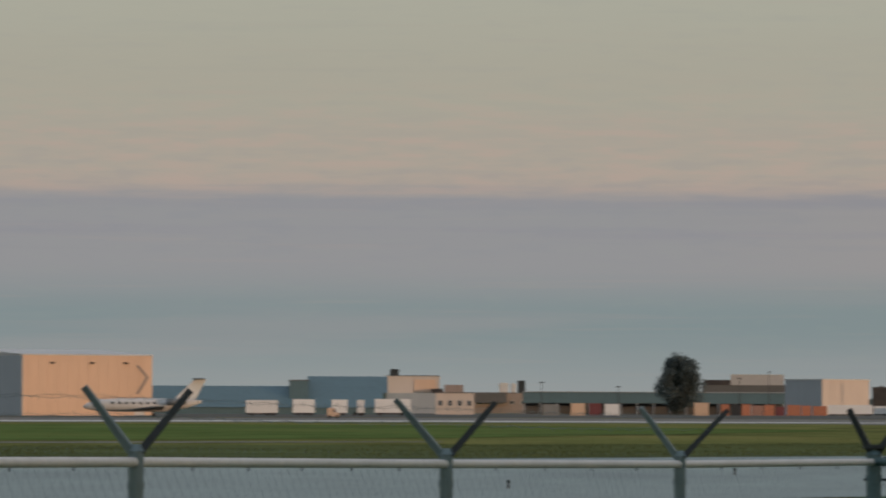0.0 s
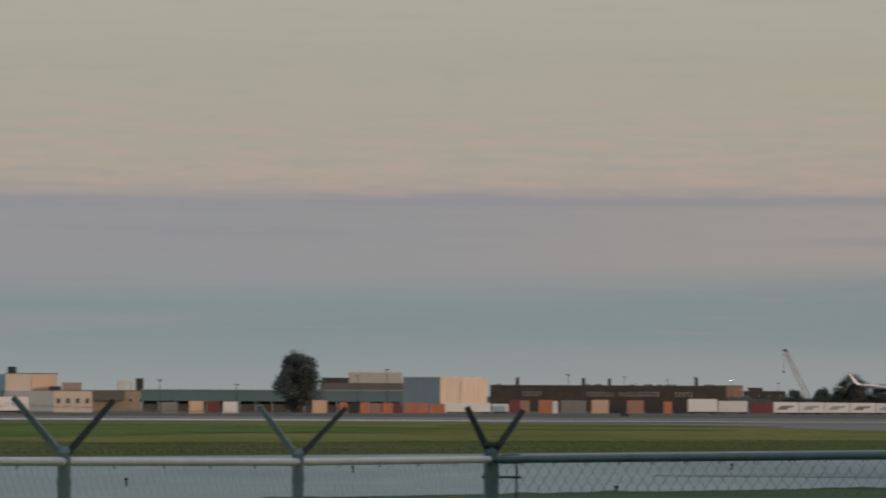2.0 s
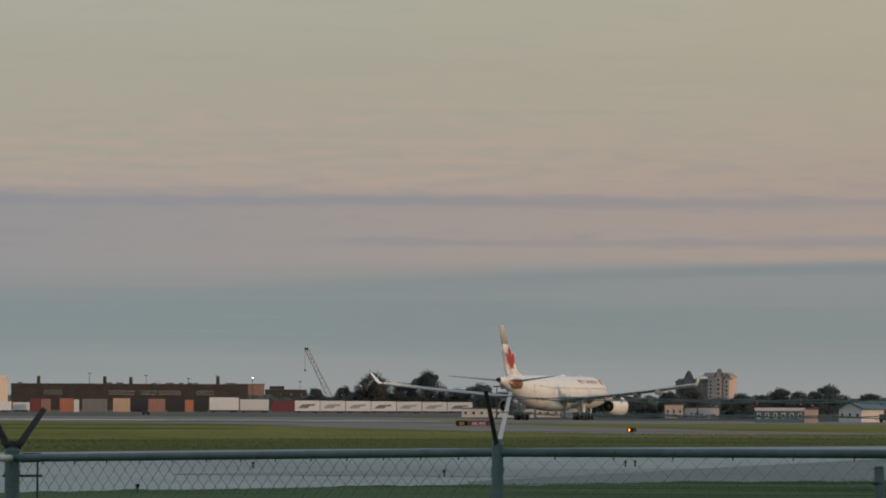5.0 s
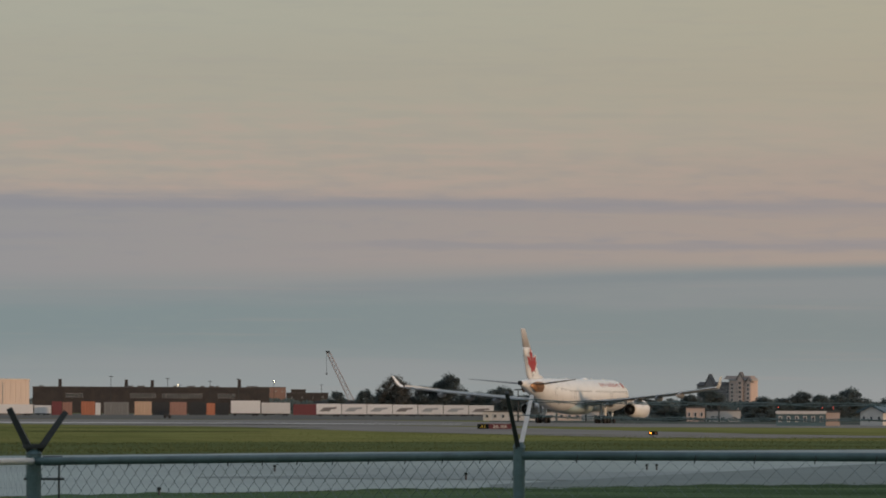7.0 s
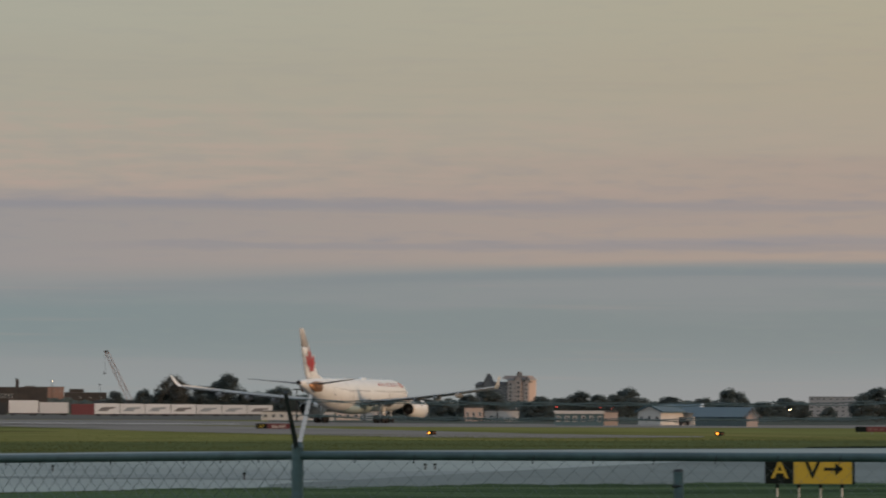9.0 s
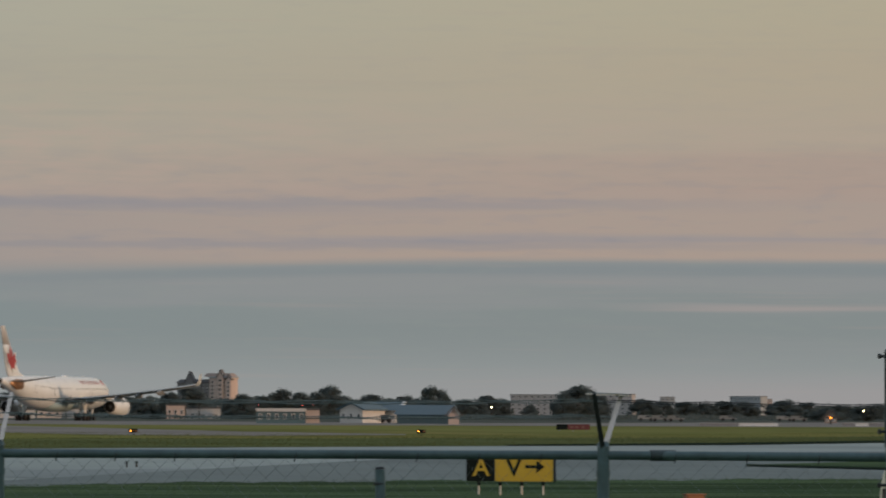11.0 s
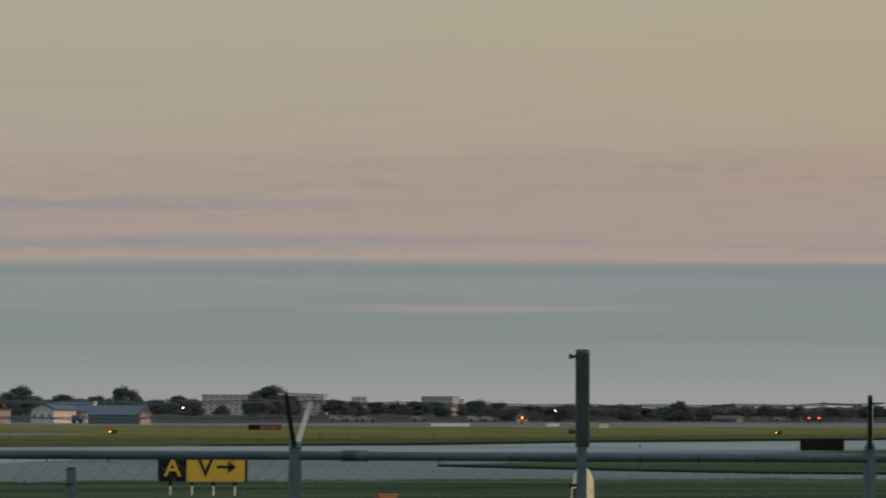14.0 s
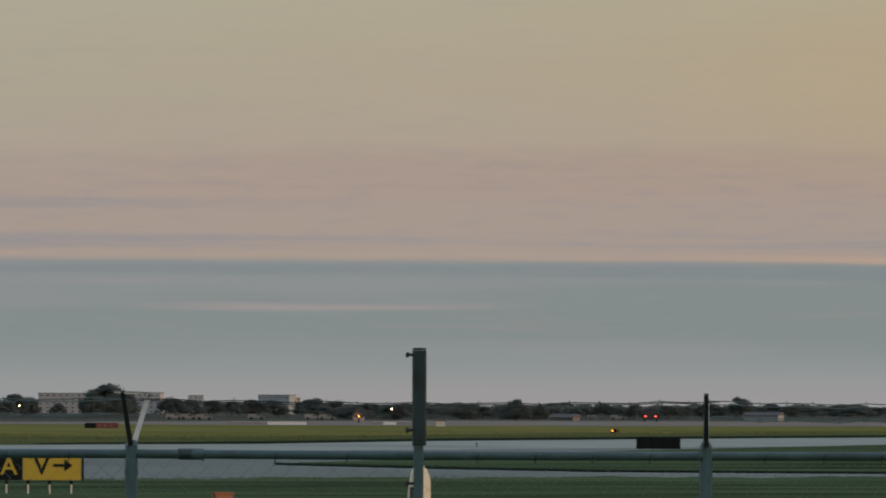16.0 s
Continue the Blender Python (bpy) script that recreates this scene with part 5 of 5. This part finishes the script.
part("strip_edge", rod((-0.11, -0.16, 2.178), (0.15, 0.16, 2.173), 0.002), GALV, ob)

# tall gate post: a slim tube in a wider sleeve
g = spot(3977, 23.85)
ob = thing("gate_post", g, 0, "tall dark steel gate post with hinge bolts", "post")
zt = tall(3977, 629.5, 23.9)
part("tube", rod((0, 0, -0.05), (0, 0, zt - 0.39), 0.0215, sides=18), GREEN_STEEL, ob)
part("sleeve", rod((0.003, 0, zt - 0.40), (0.002, 0, zt), 0.030, sides=18), TEAL_STEEL, ob, "dark teal upper sleeve")
part("cap", rod((0.002, 0, zt + 0.001), (0.002, 0, zt + 0.012), 0.032, 0.026, 18), TEAL_STEEL, ob)
for z in (zt - 0.018, zt - 0.335, zt - 0.56):
    b = part("hinge_bolt", rod((-0.055, 0, z), (-0.02, 0, z), 0.006, sides=8), DARK_STEEL, ob)
    part("nut", rod((-0.056, 0, z), (-0.045, 0, z), 0.011, sides=6), DARK_STEEL, b)

# behind the fence
p = spot(3079, 30)
zt = tall(3079, 837, 30)
ob = thing("short_post", p, 0, "short leaning green-grey steel post", "post")
part("tube", rod((0.04, 0, -0.05), (-0.012, 0, zt), 0.027, sides=14), GREEN_STEEL, ob)
part("cap", rod((-0.012, 0, zt + 0.001), (-0.013, 0, zt + 0.015), 0.03, 0.02, 14), DARK_STEEL, ob)
part("bolt", rod((-0.05, -0.02, zt - 0.075), (0.0, -0.02, zt - 0.075), 0.008, sides=8), DARK_STEEL, ob)
p = spot(3984, 40)
zt = tall(3984, 830, 40)
ob = thing("marker_post", p, 0, "cream plastic marker post with a rounded top", "marker")
o = [(-0.085, -0.1), (0.10, -0.1), (0.065, zt - 0.10), (0.03, zt - 0.02), (-0.02, zt), (-0.06, zt - 0.05), (-0.085, zt - 0.2)]
bm = prism(o, 0.09)
bmesh.ops.bevel(bm, geom=bm.edges[:], offset=0.012, segments=2, affect="EDGES")
smooth(part("blade", bm, CREAM, ob))
part("dark_panel", box(-0.095, -0.05, -0.012, -0.001, zt - 0.30, zt - 0.16, bevel=0.004), DARK_STEEL, ob)
d = 126.0
p = spot(3634, d)
ob = thing("orange_marker", p, 0, "low orange marker box on the grass", "marker")
part("body", box(-0.22, 0.22, 0, 0.3, 0, tall(3634, 882, d), bevel=0.03), ORANGE_PAINT, ob)
part("lid", box(-0.24, 0.24, -0.02, 0.32, tall(3634, 882, d) + 0.002, tall(3634, 882, d) + 0.03, bevel=0.008), ORANGE_PAINT, ob)


def edge_marker(b, base, h):
    d = far(b, base)
    ob = thing("edge_marker", spot(b, d), 0, "small edge light on a red stem", "edge light", "taxiway edge lights")
    part("stem", rod((0, 0, 0), (0, 0, h * 0.72), 0.03, sides=8), BRICK, ob)
    part("lens", rod((0, 0, h * 0.72 + 0.001), (0, 0, h), 0.055, 0.045, 10), SIGN_BLACK, ob)


for b, v in ((1970, 837), (1766, 881), (2628, 834), (2645, 834), (2308, 852), (1300, 842), (900, 866), (4080, 800), (2060, 818)):
    edge_marker(b, v, 0.24)

# ---- signs ----


def words(text, size, x, z, y, mat, parent):
    cu = bpy.data.curves.new("lettering", "FONT")
    cu.body, cu.size, cu.extrude, cu.align_x = text, size, 0.004, "CENTER"
    cu.offset = size * 0.012
    tmp = new("lettering_tmp", cu)
    me = bpy.data.meshes.new_from_object(tmp.evaluated_get(bpy.context.evaluated_depsgraph_get()))
    bpy.data.objects.remove(tmp)
    me.name = "lettering"
    me.materials.clear()
    me.materials.append(mat)
    ob = new("lettering", me)
    ob.parent = parent
    ob.matrix_basis = pose(x, y, z, 90, 0, 0)
    return ob


d = far(3306, 886)
k = d / 1e4
ob = thing("taxiway_sign", spot(3306, d), -math.degrees((3306 - 784) / 1e4), "yellow and black taxiway guidance sign on short legs", "sign")
z0, z1 = tall(3306, 858, d), tall(3306, 808, d)
part("black_panel", box(-78 * k, -28 * k, 0, 0.12, z0, z1, bevel=0.015), SIGN_BLACK, ob)
part("yellow_panel", box(-27.6 * k, 76 * k, 0, 0.12, z0, z1, bevel=0.015), YELLOW, ob)
part("end_cap", box(76.4 * k, 80 * k, -0.01, 0.13, z0 - 0.01, z1 + 0.01), SIGN_BLACK, ob)
words("A", 0.60, -52 * k, z0 + 0.14, -0.006, YELLOW, ob)
words("V", 0.60, 6 * k, z0 + 0.14, -0.006, SIGN_BLACK, ob)
zc = z0 + 0.36
part("arrow", prism([(26 * k, zc - 0.035), (46 * k, zc - 0.035), (46 * k, zc - 0.15), (60 * k, zc), (46 * k, zc + 0.15), (46 * k, zc + 0.035), (26 * k, zc + 0.035)], -0.01, start=-0.002), SIGN_BLACK, ob)
for x in (-56, -18, 20, 58):
    leg = part("leg", rod((x * k, 0.06, 0), (x * k, 0.06, z0 - 0.002), 0.022, sides=10), PALE_STEEL, ob)
    part("coupling", rod((x * k, 0.06, z0 - 0.10), (x * k, 0.06, z0 - 0.003), 0.04, sides=10), SIGN_BLACK, leg)


def runway_sign(b0, b1, top, base, black, red, label):
    b = (b0 + b1) / 2
    d = far(b, base)
    w = (b1 - b0) / 1e4 * d
    ob = thing("runway_sign", spot(b, d), -math.degrees((b - 784) / 1e4), label, "sign", "red runway signs")
    z1 = tall(b, top, d)
    z0 = 0.18
    cut = -w / 2 + w * 0.34
    part("black_panel", box(-w / 2, cut - 0.005, 0, 0.15, z0, z1, bevel=0.02), SIGN_BLACK, ob)
    part("red_panel", box(cut, w / 2, 0, 0.15, z0, z1, bevel=0.02), SIGN_RED, ob)
    if black:
        words(black, (z1 - z0) * 0.9, (cut - w / 2) / 2, z0 + (z1 - z0) * 0.2, -0.006, YELLOW, ob)
        words(red, (z1 - z0) * 0.82, (cut + w / 2) / 2, z0 + (z1 - z0) * 0.2, -0.006, PAINT, ob)
    else:
        for q in (-0.1, 0.06, 0.24):
            part("stroke", box(w * q, w * (q + 0.1), -0.012, -0.003, z0 + (z1 - z0) * 0.3, z0 + (z1 - z0) * 0.7), FADED, ob)
    for x in (-0.4, 0, 0.4):
        part("leg", rod((w * x, 0.07, 0), (w * x, 0.07, z0), 0.04, sides=8), WING_GREY, ob)


runway_sign(2328, 2388, 751.5, 763.5, "A3", "24L-06R", "red and black runway holding sign on the grass")
runway_sign(3387, 3446, 757, 769.5, None, None, "red runway sign with faded writing on the grass")
d = far(4401, 806)
ob = thing("sign_back", spot(4401, d), -math.degrees((4401 - 784) / 1e4), "dark back of a wide taxiway sign", "sign")
z0, z1 = tall(4401, 803, d), tall(4401, 782, d)
part("panel", box(-39 * d / 1e4, 39 * d / 1e4, 0, 0.14, z0, z1, bevel=0.02), SIGN_BLACK, ob)
for x in (-30, -10, 10, 30):
    part("leg", rod((x * d / 1e4, 0.07, 0), (x * d / 1e4, 0.07, z0 - 0.002), 0.03, sides=8), DARK_STEEL, ob)
    part("stiffener", box(x * d / 1e4 - 0.03, x * d / 1e4 + 0.03, -0.03, -0.002, z0 + 0.04, z1 - 0.04), SIGN_BLACK, ob)


def guard_light(b, base, v):
    d = far(b, base)
    ob = thing("guard_light", spot(b, d), -math.degrees((b - 784) / 1e4), "pair of amber runway guard lamps, one lit, on a stand", "guard light", "runway guard lights")
    z = tall(b, v, d)
    part("stand", rod((0, 0.1, 0), (0, 0.1, z - 0.2), 0.05, sides=8), DARK_STEEL, ob)
    part("housing", box(-0.36, 0.36, 0.0, 0.2, z - 0.15, z + 0.15, bevel=0.04), SIGN_BLACK, ob)
    for x, lit in ((-0.21, True), (0.21, False)):
        part("lamp", rod((x, -0.03, z), (x, -0.002, z), 0.068, sides=16), AMBER if lit else ORANGE_PAINT, ob, "glowing amber lamp" if lit else "unlit amber lens")


for b, v in ((2639, 768), (3148, 769.5), (4324, 771)):
    guard_light(b, v + 8, v)

# ---- small far things ----


def mast(b, base, top, label="slim floodlight mast beyond the runway", lit=False, amber=False):
    d = far(b, base)
    h = tall(b, top, d)
    ob = thing("light_mast", spot(b, d), -math.degrees((b - 784) / 1e4), label, "mast", "light masts")
    part("pole", rod((0, 0, 0), (0, 0, h - 0.1), 0.16, 0.09, 8), DARK_STEEL, ob)
    head = part("lamp_head", box(-0.8, 0.8, -0.25, 0.25, h - 0.25, h, bevel=0.05), DARK_STEEL, ob)
    if lit:
        part("lamp", rod((0, -0.29, h - 0.12), (0, -0.255, h - 0.12), 0.15, sides=14), AMBER if amber else WARM_LAMP, head, "glowing lamp")


for b, v in ((958, 676), (1094, 684), (1360, 658), (1308, 669), (1680, 667), (1780, 671), (1855, 676), (1905, 672), (2052, 682), (2400, 690), (2520, 694), (2755, 706), (3110, 708)):
    mast(b, 735.5 if b < 2100 else 748, v)
mast(1968, 735, 676, "mast with a glowing lamp beyond the works", True)
mast(1800, 735, 683, "short mast with a glowing lamp on the works", True)
mast(3272, 748, 726, "low mast with a glowing lamp among trees", True)
mast(3929, 752, 732, "low mast with a glowing lamp beyond the field", True)
mast(3938, 752, 733, "low mast with a glowing lamp beyond the field", True)
mast(3871, 757, 744, "low mast with a glowing orange lamp", True, True)

for b, v in ((2860, 722), (2937, 723), (2957, 724)):
    d = far(b, 748)
    ob = thing("obstruction_lamp", spot(b, d), 0, "slim pole with a small red lamp", "lamp", "red obstruction lamps")
    part("pole", rod((0, 0, 0), (0, 0, tall(b, v, d) - 0.1), 0.05, sides=6), DARK_STEEL, ob)
    part("lamp", rod((0, 0, tall(b, v, d) - 0.1), (0, 0, tall(b, v, d) + 0.05), 0.06, sides=10), RED_LAMP, ob, "lit red lamp")

# crawler crane: latticed boom leaning left
d = 2600.0
ob = thing("crane", spot(2112, d), -math.degrees((2112 - 784) / 1e4), "latticed crane boom with a hanging hook", "crane")
tip = Vector(((2063 - 2112) / 1e4 * d, 0, tall(2063, 624, d)))
foot = Vector((0, 0, 3.0))
way = (tip - foot).normalized()
side = Vector((way.z, 0, -way.x))
for sx, sy in ((-1, -1), (1, -1), (1, 1), (-1, 1)):
    part("chord", rod(foot + side * sx * 1.2 + Vector((0, sy * 0.55, 0)), tip + side * sx * 0.7 + Vector((0, sy * 0.3, 0)), 0.17, sides=6), CRANE_PAINT, ob)
n = 14
for k in range(n):
    a, b = foot.lerp(tip, k / n), foot.lerp(tip, (k + 1) / n)
    q = 1.2 - 0.5 * k / n
    part("lacing", add_rod(rod(a + side * q + Vector((0, -q, 0)), b - side * q + Vector((0, -q, 0)), 0.09, sides=5), a - side * q + Vector((0, q, 0)), b + side * q + Vector((0, q, 0)), 0.09, sides=5), CRANE_PAINT, ob)
part("head", box(tip.x - 1.0, tip.x + 0.8, -0.5, 0.5, tip.z - 0.5, tip.z + 0.4, bevel=0.1), DARK_STEEL, ob)
hz = tall(2063, 661, d)
part("hoist_rope", rod((tip.x - 0.6, 0, tip.z), (tip.x - 0.6, 0, hz), 0.06, sides=5), DARK_STEEL, ob)
part("hook_block", box(tip.x - 1.0, tip.x - 0.2, -0.3, 0.3, hz - 0.9, hz, bevel=0.1), DARK_STEEL, ob)
cab = part("cab", box(-1.5, 3.5, -1.5, 1.5, 1.0, 3.6, bevel=0.15), YELLOW, ob)
part("cab_window", box(-1.2, 0.2, -1.53, -1.503, 2.2, 3.3), GLASS_DARK, cab)
for y in (-1.7, 1.7):
    part("track", box(-2.6, 3.6, y - 0.4, y + 0.4, 0, 0.98, bevel=0.2), BLACK, ob)

# business jet before the hangar
d = 1120.0
b0 = 249
ob = thing("business_jet", spot(b0, d), -math.degrees((b0 - 784) / 1e4), "pale grey business jet parked before the hangar", "aeroplane")
ob.scale = (1.16, 1.16, 1.16)
fus = smooth(part("fuselage", loft([[(x, r * math.cos(2 * math.pi * i / 16), z + r * math.sin(2 * math.pi * i / 16)) for i in range(16)] for x, r, z in ((-9.8, 0.08, 1.75), (-9.0, 0.55, 1.85), (-7.2, 1.0, 2.0), (-3, 1.15, 2.05), (4, 1.15, 2.05), (8, 0.75, 2.35), (10.5, 0.2, 2.7))]), PALE_CLAD, ob))
for k in range(7):
    part("cabin_window", box(-5 + k * 1.2, -4.5 + k * 1.2, -1.17, -1.12, 2.2, 2.6), GLASS_DARK, fus)
part("fin", prism([(5.8, 3.1), (9.4, 3.1), (11.2, 6.5), (9.2, 6.5)], 0.2, start=-0.1), PAINTS["white"], ob)
part("tailplane", box(8.9, 11.0, -3.2, 3.2, 6.51, 6.65, bevel=0.03), DARK_STEEL, ob)
part("wing", loft([[(x0, y, z), (x1, y, z), (x1, y, z + 0.15), (x0, y, z + 0.2)] for x0, x1, y, z in ((2.6, 4.2, -9.0, 1.75), (-1.5, 3.6, 0, 1.2), (2.6, 4.2, 9.0, 1.75))]), WING_GREY, ob)
for y in (-1.75, 1.75):
    smooth(part("engine", rod((4.4, y, 2.6), (7.8, y, 2.7), 0.6, 0.5, 16), WING_GREY, ob))
for x, y in ((-6.5, 0), (2.2, -1.6), (2.2, 1.6)):
    leg = part("leg", rod((x, y, 0.4), (x, y, 1.3), 0.08), WING_GREY, ob)
    part("wheel", rod((x, y - 0.12, 0.36), (x, y + 0.12, 0.36), 0.36, sides=14), BLACK, leg)

# tail lamps of a far vehicle
d = 1200.0
ob = thing("service_truck", spot(4387, d), -math.degrees((4387 - 784) / 1e4), "dark service truck with lit red lamps", "truck")
part("body", box(-1.6, 1.6, 0, 5, 0.6, 2.6, bevel=0.1), PAINTS["black"], ob)
for x in (-1.3, 1.3):
    part("wheel", rod((x - 0.15, 0.6, 0.45), (x + 0.15, 0.6, 0.45), 0.45, sides=14), BLACK, ob)
    part("lamp", box(x * 0.8 - 0.2, x * 0.8 + 0.2, -0.06, -0.003, 1.05, 1.30, bevel=0.02), RED_LAMP, ob, "lit red lamp")

# ---- grass tufts, beyond counting ----


def tufts(name, count, seed, inner, outer, b0, b1, low, high, label, mat):
    """Leaning blades of long grass between two edges, each given as pairs of bearing and distance."""
    rnd = random.Random(seed)
    near = lambda b: float(np.interp(b, [q[0] for q in inner], [q[1] for q in inner]))
    out = lambda b: float(np.interp(b, [q[0] for q in outer], [q[1] for q in outer]))
    verts, faces = [], []
    for _ in range(count):
        b = rnd.uniform(b0, b1)
        t = rnd.random()
        p = spot(b, near(b) + (out(b) - near(b)) * t, 0.02)
        if noise.noise(p * 0.05) + 0.5 * noise.noise(p * 0.21) < rnd.uniform(-0.5, 0.4):
            continue
        h, w = rnd.uniform(low, high), rnd.uniform(low, high) * 0.5
        a = rnd.uniform(0, 3.14)
        side = Vector((math.cos(a) * w, math.sin(a) * w, 0))
        top = p + Vector((rnd.uniform(-0.4, 0.4) * h, rnd.uniform(-0.4, 0.4) * h, h))
        i = len(verts)
        verts += [tuple(p - side), tuple(p + side), tuple(top)]
        faces.append((i, i + 1, i + 2))
    me = bpy.data.meshes.new(name)
    me.from_pydata(verts, [], faces)
    me.materials.append(mat)
    return tagged(new(name, me), label, "grass", kind="stuff")


tufts("long_grass", 70000, 3, line((-300, 816), (784, 812), (1545, 807), (2145, 801), (3100, 796), (3700, 793), (4014, 788), (5200, 779)), line((-300, 790), (784, 789), (2145, 784), (3100, 781), (3700, 781), (4014, 777), (5200, 771)), -100, 5000, 0.04, 0.11, "long dark ragged grass along the far side of the taxiway", ROUGH_BLADES)
tufts("field_grass", 60000, 4, line((-300, 790), (784, 789), (2145, 784), (3100, 781), (3700, 781), (4014, 777), (5200, 771)), line((-300, 748), (784, 750), (2145, 768), (3100, 776), (3700, 774), (4014, 771), (5200, 769)), -100, 5000, 0.03, 0.07, "thin ragged grass over the airfield", GRASS_BLADES)
tufts("verge_grass", 60000, 5, [(1800, 118), (3000, 128), (5200, 150)], [(1800, 138), (2145, 147), (3050, 166), (3713, 174), (4300, 179), (5200, 187)], 1800, 5000, 0.02, 0.065, "ragged dark green grass beside the taxiway", VERGE_BLADES)

# unseen trees added behind the mound to shade the fence from the low sun
for k in range(8):
    q, s = 6 + k * 4.2, 66 + 5 * math.sin(k * 2.1)
    at = Vector((0.8 * s + 0.6 * q, -0.6 * s + 0.8 * q, 0))
    ob = thing("tree", at, 40 * k, "unseen leafy tree added behind the viewpoint to shade the fence", "tree", "trees behind the mound")
    t = new("trunk", TRUNKS[k % 3])
    t.parent, t.scale = ob, (6, 6, 9.5)
    c = new("crown", CROWNS[k % 6])
    c.parent, c.scale = ob, (7.5, 7.5, 10.5 + (k % 3))
